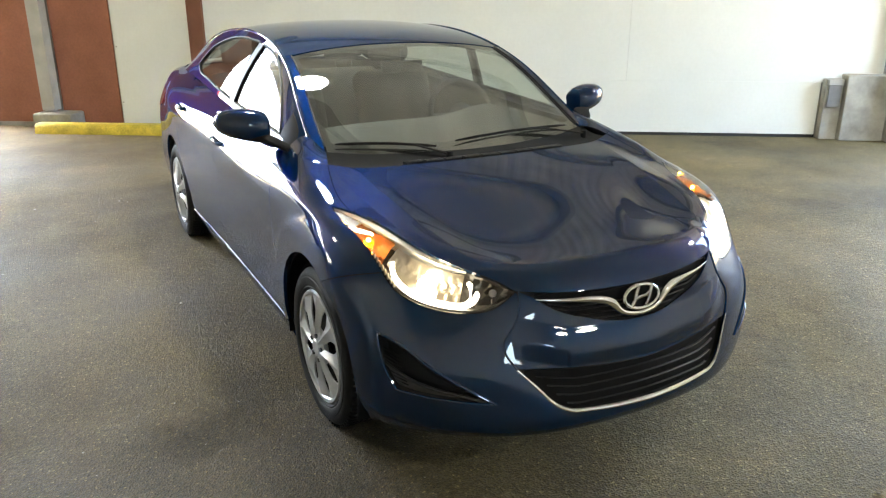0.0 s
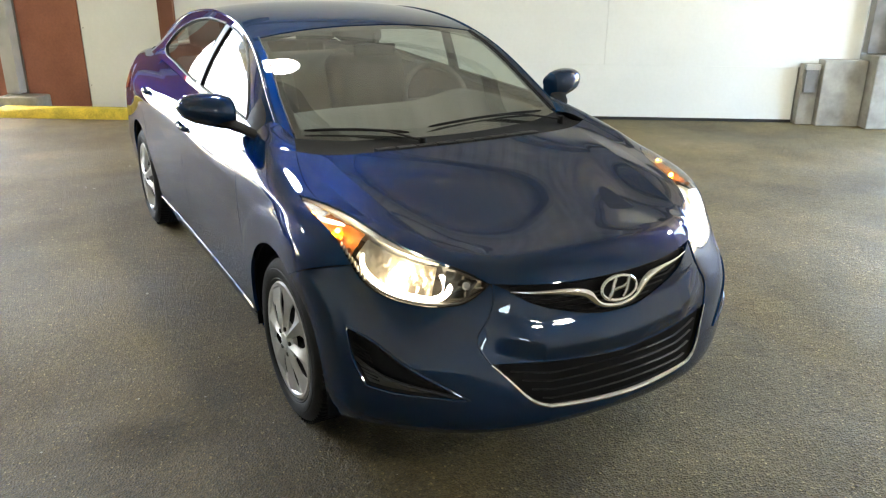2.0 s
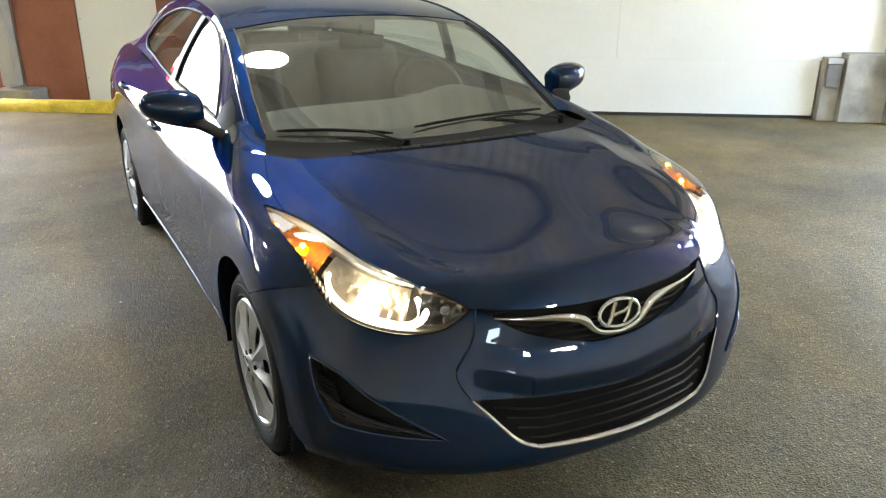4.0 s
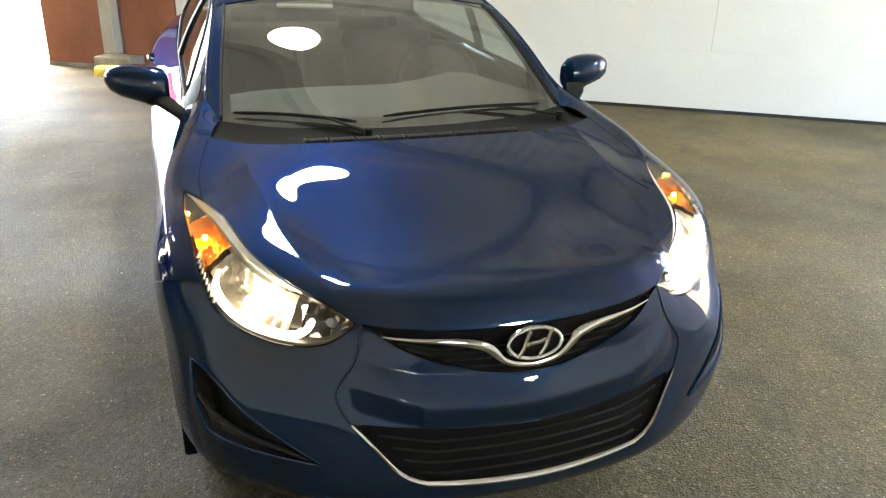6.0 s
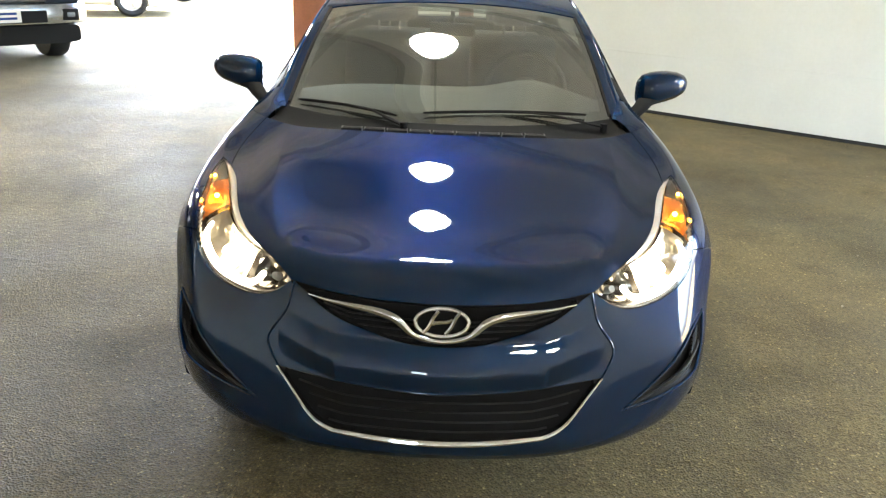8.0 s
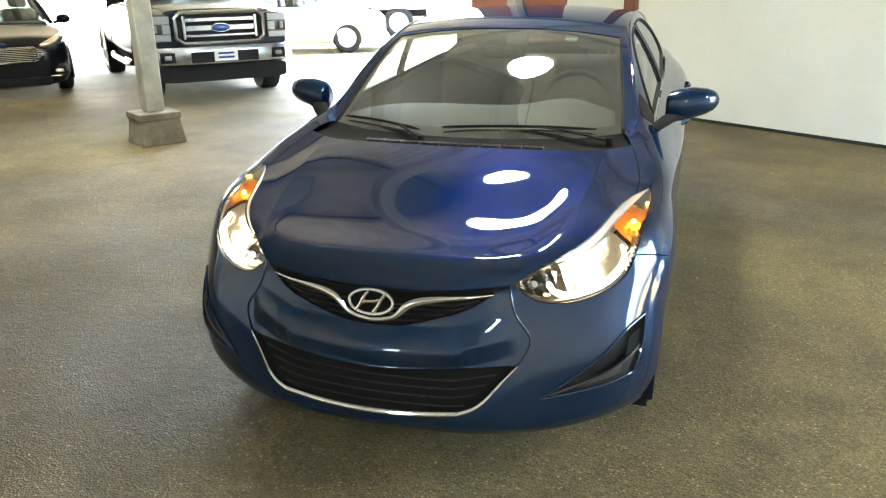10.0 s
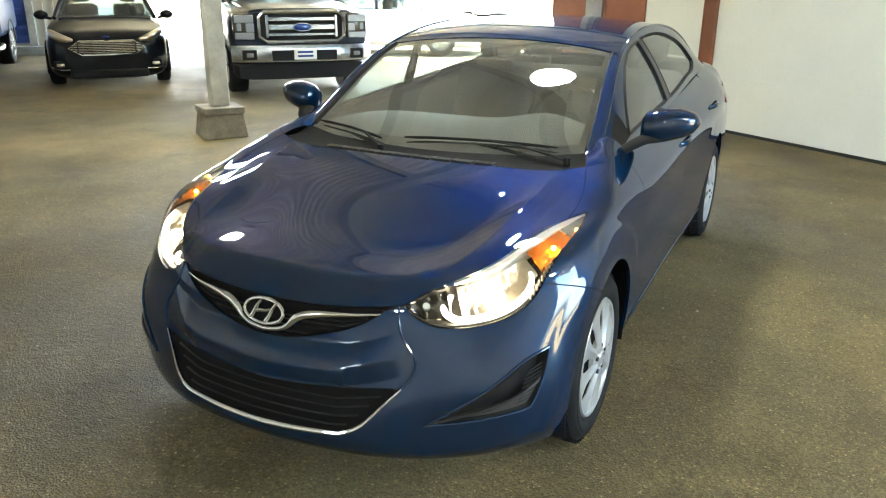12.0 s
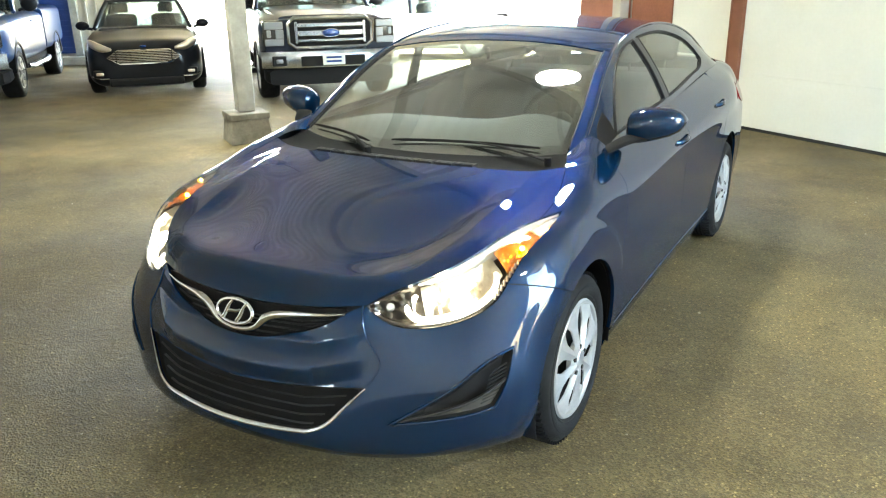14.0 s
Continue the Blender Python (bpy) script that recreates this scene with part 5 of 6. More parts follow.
def wiper(name, pivot, elbow, tip0, tip1):
    """Arm and blade that lie on the glass."""
    bm = bmesh.new()
    tube(bm, [pivot, elbow, tuple((np.array(tip0) + np.array(tip1)) / 2 + [0, 0, 0.012])], [0.010, 0.007, 0.005], 8, squash=(1.3, 0.5))
    cyl(bm, (pivot[0], pivot[1], pivot[2] - 0.03), (pivot[0], pivot[1], pivot[2] + 0.012), 0.014, 12)
    arm = part(name, bm, MATT, car, "black windscreen wiper")
    bm = bmesh.new()
    line = smooth_line(np.array([tip0, tuple((np.array(tip0) + np.array(tip1)) / 2 + [0, 0, 0.008]), tip1]), 12)
    tube(bm, [tuple(p) for p in line], [0.003] + [0.0055] * 10 + [0.003], 8, squash=(0.7, 1.1))
    part("wiper_blade", bm, RUBBER, arm)


def on_glass(x, u, up=0.012):
    r = curve(RAIL, [u])[0]
    p = top([(u, abs(x) / r[0])])[0]
    return (x, p[1], p[2] + up)


wiper("wiper", (0.60, 0.29, 0.962), on_glass(0.40, 0.018, 0.02), on_glass(0.54, 0.018), on_glass(-0.10, 0.030))
wiper("wiper", (-0.17, 0.20, 0.955), on_glass(-0.30, 0.018, 0.02), on_glass(-0.20, 0.012), on_glass(-0.60, 0.026))

# ---- door mirrors ----
def door_mirror(side):
    c = Vector((0.80, 0.655, 1.062))
    bm = bmesh.new()
    keys = [(0, 0.028, -0.060, 0.035), (0.06, 0.050, -0.080, 0.062), (0.25, 0.062, -0.078, 0.084), (0.5, 0.064, -0.068, 0.086), (0.75, 0.056, -0.054, 0.072), (0.9, 0.042, -0.038, 0.050), (0.97, 0.026, -0.020, 0.030), (1.0, 0.006, -0.002, 0.006)]
    rings = []
    for k in (0, 0.03, 0.07, 0.14, 0.22, 0.32, 0.43, 0.54, 0.65, 0.75, 0.83, 0.90, 0.95, 0.98, 1.0):
        hi, lo, deep = (float(np.interp(k, [q[0] for q in keys], [q[i] for q in keys])) for i in (1, 2, 3))
        rings.append([])
        for j in range(28):
            a = math.tau * j / 28
            cy, sz = math.copysign(abs(math.cos(a)) ** 0.8, math.cos(a)), math.copysign(abs(math.sin(a)) ** 0.8, math.sin(a))
            rings[-1].append(bm.verts.new((c.x + 0.218 * k, c.y + 0.035 * k + (0.034 if cy > 0 else deep) * cy, c.z + 0.014 * k + (hi + lo) / 2 + (hi - lo) / 2 * sz)))
    for p, q in zip(rings, rings[1:]):
        for j in range(28):
            bm.faces.new((p[j], p[(j + 1) % 28], q[(j + 1) % 28], q[j]))
    bm.faces.new(rings[0][::-1]), bm.faces.new(rings[-1])
    bmesh.ops.recalc_face_normals(bm, faces=bm.faces)
    if side < 0:
        flip_x(bm)
    housing = part("door_mirror", bm, PAINT, car, "body coloured door mirror")
    bm = bmesh.new()
    tube(bm, smooth_line(np.array([(0.755, 0.50, 0.975), (0.79, 0.53, 0.995), (0.83, 0.60, 1.012), (0.88, 0.655, 1.018)]), 12).tolist(), [0.032, 0.028, 0.026, 0.026, 0.026, 0.027, 0.028, 0.03, 0.032, 0.034, 0.032, 0.022], 12, squash=(1.3, 0.6))
    if side < 0:
        flip_x(bm)
    part("mirror_foot", bm, MATT, housing)
    bm = bmesh.new()
    bmesh.ops.create_circle(bm, cap_ends=True, segments=28, radius=1.0, matrix=Matrix.Translation((0.905, c.y + 0.058, 1.062)) @ Matrix.Rotation(radians(-90), 4, "X") @ Matrix.Diagonal((0.092, 0.050, 1, 1)))
    if side < 0:
        flip_x(bm)
    part("mirror_glass", bm, CHROME, housing)


for side in (1, -1):
    door_mirror(side)
# corner piece at the foot of the pillar
bm = flank_sheet(poly2([(0.47, 0.985), (0.65, 1.008)], [(0.65, 1.008), (0.66, 1.06), (0.655, 1.10)], [(0.655, 1.10), (0.55, 1.045), (0.47, 0.985)]), (), 0.02, 0.004, 0.008)
body_part("mirror_sail", bm, BLACK, car, both=True)

# ---- door handles and keyhole seams ----
for y, z in ((1.30, 0.885), (2.22, 0.935)):
    c = at_skin((0.87, y, z), 0)
    bm = bmesh.new()
    tube(bm, [(c.x - 0.004, y - 0.10, z), (c.x + 0.022, y - 0.075, z + 0.002), (c.x + 0.03, y, z + 0.004), (c.x + 0.022, y + 0.075, z + 0.004), (c.x - 0.004, y + 0.10, z + 0.004)], [0.010, 0.013, 0.014, 0.013, 0.010], 10, squash=(0.7, 1.0))
    body_part("door_handle", bm, PAINT, car, both=True)
# bright lower edge of the doors
q = skin(np.stack([np.linspace(s_of(0.40, SILL), s_of(2.28, SILL), 60), np.full(60, SILL + 0.012)], 1))
bm = bmesh.new()
tube(bm, [tuple(v) for v in q], 0.0045, 6)
body_part("door_edge", bm, PAINT, car, both=True)

# ---- wheel wells, underbody ----
for y0 in (0.0, AXLE_REAR):
    bm = bmesh.new()
    lathe(bm, [(0.14, -0.36), (0.388, -0.36), (0.388, -0.012), (0.382, -0.004), (0.377, -0.004)], 36, Matrix.Translation((0.862, y0 - 0.027, HUB_Z)) @ Matrix.Rotation(radians(90), 4, "Y") @ Matrix.Rotation(radians(78 if y0 < 1 else 96), 4, "Z"), arc=radians(208 if y0 < 1 else 190))
    body_part("wheel_well", bm, GAP, car, both=True)
bm = bmesh.new()
box(bm, (-0.42, -0.62, 0.185), (0.42, 3.4, 0.205))
part("underbody", bm, GAP, car, "", False)

# ---- wheels ----
def wheel_parts():
    """A covered steel wheel about the x axis, its outer face at x = 0."""
    bm = bmesh.new()
    prof = [(0.206, -0.014), (0.222, -0.004), (0.232, 0.004), (0.236, 0.002), (0.240, 0.006), (0.262, 0.010), (0.270, 0.0095), (0.272, 0.007), (0.277, 0.0075), (0.288, 0.004), (0.303, -0.010), (0.314, -0.030), (0.317, -0.055), (0.317, -0.135), (0.312, -0.165), (0.29, -0.185), (0.22, -0.19), (0.20, -0.18)]
    lathe(bm, prof, 72)
    tread = []
    for k in range(72):          # cross grooves on the shoulders
        a = math.tau * (k + 0.5) / 72
        for h0, h1, lean in ((-0.012, -0.058, 0.02), (-0.135, -0.178, -0.02)):
            c, s = math.cos(a), math.sin(a)
            r = 0.3165
            tread.append((a, h0, h1, lean))
    tyre = bm
    groove = bmesh.new()
    for h in (-0.072, -0.095, -0.118):
        lathe(groove, [(0.3155, h - 0.005), (0.3178, h - 0.004), (0.3178, h + 0.004), (0.3155, h + 0.005)], 72)
    for a, h0, h1, lean in tread:
        m = Matrix.Rotation(a, 4, "Z")
        box(groove, (0.302, -0.0022, min(h0, h1)), (0.3185, 0.0022, max(h0, h1)), m=m)
    # dish of the cover
    cover = bmesh.new()
    lathe(cover, [(0.206, -0.006), (0.200, 0.004), (0.190, 0.003), (0.185, -0.006)], 72)
    spokes = []
    for k in range(8):           # petals, each a raised, creased leaf from the hub to the rim
        m = Matrix.Rotation(math.tau * k / 8, 4, "Z")
        rr = np.linspace(0.035, 0.192, 14)
        wide = np.interp(rr, [0.035, 0.07, 0.10, 0.13, 0.155, 0.175, 0.192], [0.018, 0.018, 0.021, 0.028, 0.045, 0.064, 0.0754])
        rise = np.interp(rr, [0.035, 0.08, 0.14, 0.192], [0.012, 0.010, 0.004, -0.001])
        grid = []
        leaf = bmesh.new()
        spokes.append(leaf)
        for r_, w_, h_ in zip(rr, wide, rise):
            row = []
            for q, dz in ((-1, -0.012), (-0.95, -0.007), (-0.5, -0.003), (0, 0.004), (0.5, -0.003), (0.95, -0.007), (1, -0.012)):
                row.append(leaf.verts.new(m @ Vector((math.sqrt(max(r_ * r_ - (q * w_) ** 2, 1e-5)) if r_ > 0.06 else r_, q * w_, h_ + dz))))
            grid.append(row)
        for i in range(13):
            for j in range(6):
                leaf.faces.new((grid[i][j], grid[i + 1][j], grid[i + 1][j + 1], grid[i][j + 1]))
    lathe(cover, [(0.002, 0.016), (0.026, 0.016), (0.031, 0.012), (0.052, 0.009), (0.066, 0.004), (0.068, -0.012)], 40)
    nuts = []
    for k in range(5):
        a = math.tau * (k + 0.3) / 5
        nuts.append(Vector((0.050 * math.cos(a), 0.050 * math.sin(a), 0.006)))
    back = bmesh.new()
    lathe(back, [(0.02, -0.05), (0.12, -0.045), (0.19, -0.03), (0.20, -0.09), (0.20, -0.17)], 48)
    return tyre, groove, cover, nuts, back, spokes


def add_wheel(x, y, side, turn):
    m = Matrix.Translation((x * side, y, HUB_Z)) @ Matrix.Rotation(radians(90 * side), 4, "Y") @ Matrix.Rotation(turn, 4, "Z")
    tyre, groove, cover, nuts, back, spokes = wheel_parts()
    for b in (cover, back, *spokes):
        bmesh.ops.transform(b, matrix=Matrix.Diagonal((1.08, 1.08, 1, 1)), verts=b.verts)
    for b in (tyre, groove, cover, back, *spokes):
        bmesh.ops.transform(b, matrix=m, verts=b.verts)
    wheel = part("wheel", cover, SILVER, car, "silver eight spoke wheel cover", angle=25)
    for b in spokes:
        part("spoke", b, SILVER, wheel, angle=14)
    part("tyre", tyre, RUBBER, wheel, "worn black tyre")
    part("tread_groove", groove, GAP, wheel, "", False)
    part("steel_rim", back, GAP, wheel)
    for n_ in nuts:
        b = bmesh.new()
        cyl(b, m @ n_, m @ (n_ + Vector((0, 0, 0.010))), 0.010, 12, 0.008)
        part("wheel_nut", b, SATIN, wheel)


for side in (1, -1):
    add_wheel(0.848, 0.0, side, 0.2 if side > 0 else 0.75)
    add_wheel(0.860, AXLE_REAR, side, 0.5)

# ---- cabin inside ----
bm = bmesh.new()
prof = [(0.30, 0.955), (0.42, 1.000), (0.60, 1.015), (0.78, 1.010), (0.86, 0.985), (0.88, 0.92), (0.84, 0.80), (0.82, 0.55)]
rows = []
for x in np.linspace(-0.70, 0.70, 36):
    hood = 0.045 * math.exp(-((x - 0.36) / 0.17) ** 2)
    drop = -0.05 * (abs(x) / 0.7) ** 4
    rows.append([bm.verts.new((x, y + 0.10 * (x / 0.7) ** 2 * (1 if i < 3 else 0.3), z + drop + (hood if 2 <= i <= 4 else 0.4 * hood if i == 1 else 0))) for i, (y, z) in enumerate(prof)])
for a, b in zip(rows, rows[1:]):
    for i in range(len(prof) - 1):
        bm.faces.new((a[i], a[i + 1], b[i + 1], b[i]))
dash = part("dashboard", bm, CABIN, car, "grey plastic dashboard", angle=60)
wheel_m = pose(0.36, 1.02, 0.965, 68, 0, 0)
bm = bmesh.new()
tube(bm, [wheel_m @ Vector((0.185 * math.cos(a), 0.185 * math.sin(a), 0)) for a in np.linspace(0, math.tau, 41)[:-1]], 0.015, 10, closed=True, up=wheel_m.to_3x3() @ Vector((0, 0, 1)))
steer = part("steering_wheel", bm, CABIN_DARK, car, "dark grey steering wheel")
bm = bmesh.new()
bmesh.ops.create_uvsphere(bm, u_segments=20, v_segments=12, radius=1, matrix=wheel_m @ Matrix.Diagonal((0.075, 0.065, 0.035, 1)))
for a in (0, math.pi, -math.pi / 2):
    tube(bm, [wheel_m @ Vector((0.05 * math.cos(a), 0.05 * math.sin(a), 0)), wheel_m @ Vector((0.18 * math.cos(a), 0.18 * math.sin(a), 0))], 0.017, 8)
part("airbag_cover", bm, CABIN_DARK, steer)


def seat(x, y, w, tall=0.66):
    bm = bmesh.new()
    box(bm, (x - w / 2, y, 0.40), (x + w / 2, y + 0.52, 0.56), 0.06, 4)
    s = part("seat", bm, CLOTH, car, "grey cloth seat")
    bm = bmesh.new()
    box(bm, (-w / 2, -0.07, 0), (w / 2, 0.07, tall), 0.06, 4, m=pose(x, y + 0.52, 0.50, -20, 0, 0))
    part("backrest", bm, CLOTH, s)
    for k in ((0,) if w < 0.8 else (-0.36, 0.36)):
        bm = bmesh.new()
        box(bm, (k - 0.13, -0.05, tall + 0.05), (k + 0.13, 0.05, tall + 0.23), 0.045, 4, m=pose(x, y + 0.52, 0.50, -18, 0, 0))
        for q in (-0.06, 0.06):
            cyl(bm, pose(x, y + 0.52, 0.50, -18, 0, 0) @ Vector((k + q, 0, tall - 0.04)), pose(x, y + 0.52, 0.50, -18, 0, 0) @ Vector((k + q, 0, tall + 0.08)), 0.007, 8)
        part("headrest", bm, CLOTH, s)


seat(0.36, 1.20, 0.50)
seat(-0.36, 1.20, 0.50)
seat(0.0, 2.02, 1.22, 0.60)
bm = bmesh.new()
box(bm, (-0.72, 0.45, 0.24), (0.72, 2.9, 0.30))
box(bm, (-0.10, 0.85, 0.30), (0.10, 1.9, 0.56), 0.03)
part("cabin_floor", bm, CABIN_DARK, car)
bm = flank_sheet(np.concatenate([np.stack([np.linspace(0.5, 2.6, 30), waist_z(np.linspace(0.5, 2.6, 30)) - 0.02], 1), np.stack([np.linspace(2.6, 0.5, 30), np.full(30, 0.35)], 1)]), (), 0.08, -0.06, 0)
body_part("door_lining", bm, CABIN, car, both=True)
body_part("roof_lining", top_sheet(0.50, 0.86, 0, 0.97, 20, 16, -0.03), material("pale roof lining", (0.20, 0.20, 0.185), 0.95), car, centre=True)
bm = top_sheet(0.02, 0.50, 0.93, 0.985, 20, 4, -0.025)
body_part("pillar_lining", bm, CABIN, car, both=True)
bm = bmesh.new()
box(bm, (-0.105, -0.012, -0.03), (0.105, 0.012, 0.03), 0.011, 3, m=pose(0.0, 1.00, 1.235, 12, 0, -8))
cyl(bm, (0, 1.0, 1.25), (0, 0.99, 1.315), 0.010, 10)
part("inner_mirror", bm, BLACK, car)

# ---- other vehicles, parked at the open end ----
NIGHT = material("black car paint", (0.006, 0.007, 0.010), 0.3, 0.0, 0.35, spec=0.1)
NAVY = material("dark navy truck paint", (0.008, 0.012, 0.024), 0.35, 0.0, 0.4, spec=0.15)
TRIMCHROME = material("dusty chrome", (0.36, 0.38, 0.41), 0.24, 1.0, stain=0.2, stain_size=9)
DULLLAMP = material("dusty lamp glass", (0.22, 0.23, 0.24), 0.3, 0.6, bump=0.2, bump_size=40)
STEELBLUE = material("blue truck paint", (0.012, 0.04, 0.12), 0.35, 0.1, 0.4, spec=0.2)
WHITEPAINT = material("white car paint", (0.78, 0.79, 0.80), 0.3, 0, 0.8)
DARKGLASS = clear("car window glass", (0.5, 0.55, 0.55))
PLATE = material("number plate", (0.7, 0.7, 0.68), 0.4)
BADGEBLUE = material("blue oval badge", (0.02, 0.06, 0.25), 0.25, 0.2, 0.8)


def loft(bm, rows, seg=10, mirror=True):
    """Rounded cross-sections (y, half width, floor, top, squareness) joined along the length."""
    rows = np.asarray(rows, float)
    ys = np.linspace(rows[0, 0], rows[-1, 0], 40)
    d = np.stack([np.interp(ys, rows[:, 0], rows[:, k]) for k in range(5)], 1)
    sm = weights(rows[:, 0], ys) @ rows
    d[:, 1:4] = 0.5 * d[:, 1:4] + 0.5 * sm[:, 1:4]
    rings = []
    for y, w, z0, z1, e in d:
        ring_pts = []
        for k in range(4 * seg):
            a = math.tau * (k + 0.5) / (4 * seg)
            c, s = math.cos(a), math.sin(a)
            ring_pts.append(bm.verts.new((w * math.copysign(abs(c) ** (2 / e), c), y, (z0 + z1) / 2 + (z1 - z0) / 2 * math.copysign(abs(s) ** (2 / e), s))))
        rings.append(ring_pts)
    n = 4 * seg
    for a, b in zip(rings, rings[1:]):
        for k in range(n):
            bm.faces.new((a[k], a[(k + 1) % n], b[(k + 1) % n], b[k]))
    bm.faces.new(rings[0][::-1]), bm.faces.new(rings[-1])


def place(ob, m):
    ob.matrix_world = m
    return ob


def plain_wheel(parent, x, y, r, wide, mat, spokes=6):
    side = 1 if x > 0 else -1
    m = Matrix.Translation((x, y, r)) @ Matrix.Rotation(radians(90 * side), 4, "Y")
    bm = bmesh.new()
    lathe(bm, [(r * 0.62, -0.01), (r * 0.68, 0.0), (r * 0.86, 0.008), (r * 0.96, -0.012), (r, -0.04), (r, -wide + 0.04), (r * 0.95, -wide), (r * 0.6, -wide)], 40, m)
    w = part("wheel", bm, RUBBER, parent, "black tyre on a bright alloy rim")
    bm = bmesh.new()
    lathe(bm, [(r * 0.645, -0.012), (r * 0.63, 0.0), (r * 0.59, -0.004), (r * 0.57, -0.05), (0.002, -0.07)], 32, m)
    for k in range(spokes):
        a = math.tau * k / spokes
        for off in (-0.09, 0.09):
            p0 = m @ Vector((0.03 * math.cos(a), 0.03 * math.sin(a), -0.012))
            p1 = m @ Vector((r * 0.6 * math.cos(a + off), r * 0.6 * math.sin(a + off), -0.008))
            tube(bm, [p0, p1], [0.022, 0.014], 6, up=(1, 0, 0))
    cyl(bm, m @ Vector((0, 0, -0.03)), m @ Vector((0, 0, 0.0)), 0.06, 16)
    part("rim", bm, mat, w)


def pane(parent, name, quad, mat, label="", thick=0.006):
    bm = bmesh.new()
    a, b, c, d = (Vector(q) for q in quad)
    n = (b - a).cross(d - a).normalized() * thick
    lo, hi = [bm.verts.new(q) for q in (a, b, c, d)], [bm.verts.new(q + n) for q in (a, b, c, d)]
    bm.faces.new(lo[::-1]), bm.faces.new(hi)
    for i in range(4):
        bm.faces.new((lo[i], lo[(i + 1) % 4], hi[(i + 1) % 4], hi[i]))
    ob = part(name, bm, mat, parent, label, False)
    if mat is DARKGLASS:
        ob.visible_shadow = False
    return ob


def cabin_top(parent, paint, y0, y1, y2, y3, zb, zt, wb, wt, split):
    """Pillars, glass and roof: screen foot y0, roof front y1, roof rear y2, rear foot y3."""
    for s in (-1, 1):
        pts = [[(s * wb, y0, zb), (s * (wb + wt) / 2, (y0 + y1) / 2, (zb + zt) / 2 + 0.02), (s * wt, y1, zt)], [(s * wt, y2, zt), (s * wb, y3, zb)]]
        for p in pts:
            bm = bmesh.new()
            tube(bm, [tuple(q) for q in smooth_line(np.array(p), 8)], 0.035, 8)
            part("pillar", bm, paint, parent)
        ym = split
        bm = bmesh.new()
        tube(bm, [(s * wb, ym, zb), (s * wt, ym + 0.05, zt)], 0.035, 8)
        part("pillar", bm, BLACK, parent)
        pane(parent, "side_window", [(s * wb, y0 + 0.1, zb), (s * wb, ym - 0.03, zb), (s * wt, ym, zt), (s * wt, y1, zt)], DARKGLASS)
        pane(parent, "side_window", [(s * wb, ym + 0.03, zb), (s * wb, y3 - 0.1, zb), (s * wt, y2, zt), (s * wt, ym + 0.08, zt)], DARKGLASS)
    pane(parent, "windscreen", [(-wb + 0.03, y0, zb), (wb - 0.03, y0, zb), (wt - 0.03, y1, zt), (-wt + 0.03, y1, zt)], DARKGLASS)
    pane(parent, "rear_window", [(-wt + 0.03, y2, zt), (wt - 0.03, y2, zt), (wb - 0.03, y3, zb), (-wb + 0.03, y3, zb)], DARKGLASS)
    bm = bmesh.new()
    loft(bm, [(y1 - 0.06, wt + 0.01, zt - 0.02, zt + 0.02, 5), (y1 + 0.15, wt + 0.03, zt - 0.03, zt + 0.06, 5), ((y1 + y2) / 2, wt + 0.03, zt - 0.03, zt + 0.075, 5), (y2 + 0.05, wt + 0.01, zt - 0.02, zt + 0.03, 5)], 6)
    part("roof", bm, paint, parent)
    for s in (-1, 1):
        bm = bmesh.new()
        box(bm, (s * 0.38 - 0.26, split - 0.30, 0.6), (s * 0.38 + 0.26, split - 0.10, zt - 0.22), 0.07, 3)
        box(bm, (s * 0.38 - 0.13, split - 0.24, zt - 0.20), (s * 0.38 + 0.13, split - 0.14, zt - 0.03), 0.04, 3)
        part("seat", bm, CLOTH, parent)
    bm = bmesh.new()
    box(bm, (-wb + 0.06, y0 - 0.1, zb - 0.2), (wb - 0.06, y0 + 0.55, zb + 0.02), 0.04, 3)
    part("dashboard", bm, CABIN_DARK, parent)
    bm = bmesh.new()
    tube(bm, [(0.38 + 0.18 * math.cos(a), y0 + 0.72 + 0.06 * math.sin(a), zb + 0.02 + 0.17 * math.sin(a)) for a in np.linspace(0, math.tau, 25)[:-1]], 0.014, 6, closed=True)
    part("steering_wheel", bm, CABIN_DARK, parent)


def side_mirror(parent, x, y, z, w, h, mat):
    s = 1 if x > 0 else -1
    bm = bmesh.new()
    bmesh.ops.create_uvsphere(bm, u_segments=16, v_segments=10, radius=1, matrix=Matrix.Translation((x + s * w, y, z)) @ Matrix.Diagonal((w, 0.07, h, 1)))
    tube(bm, [(x - s * 0.04, y + 0.02, z - h * 0.8), (x + s * w * 0.5, y, z - h * 0.5)], 0.025, 8)
    part("door_mirror", bm, mat, parent)


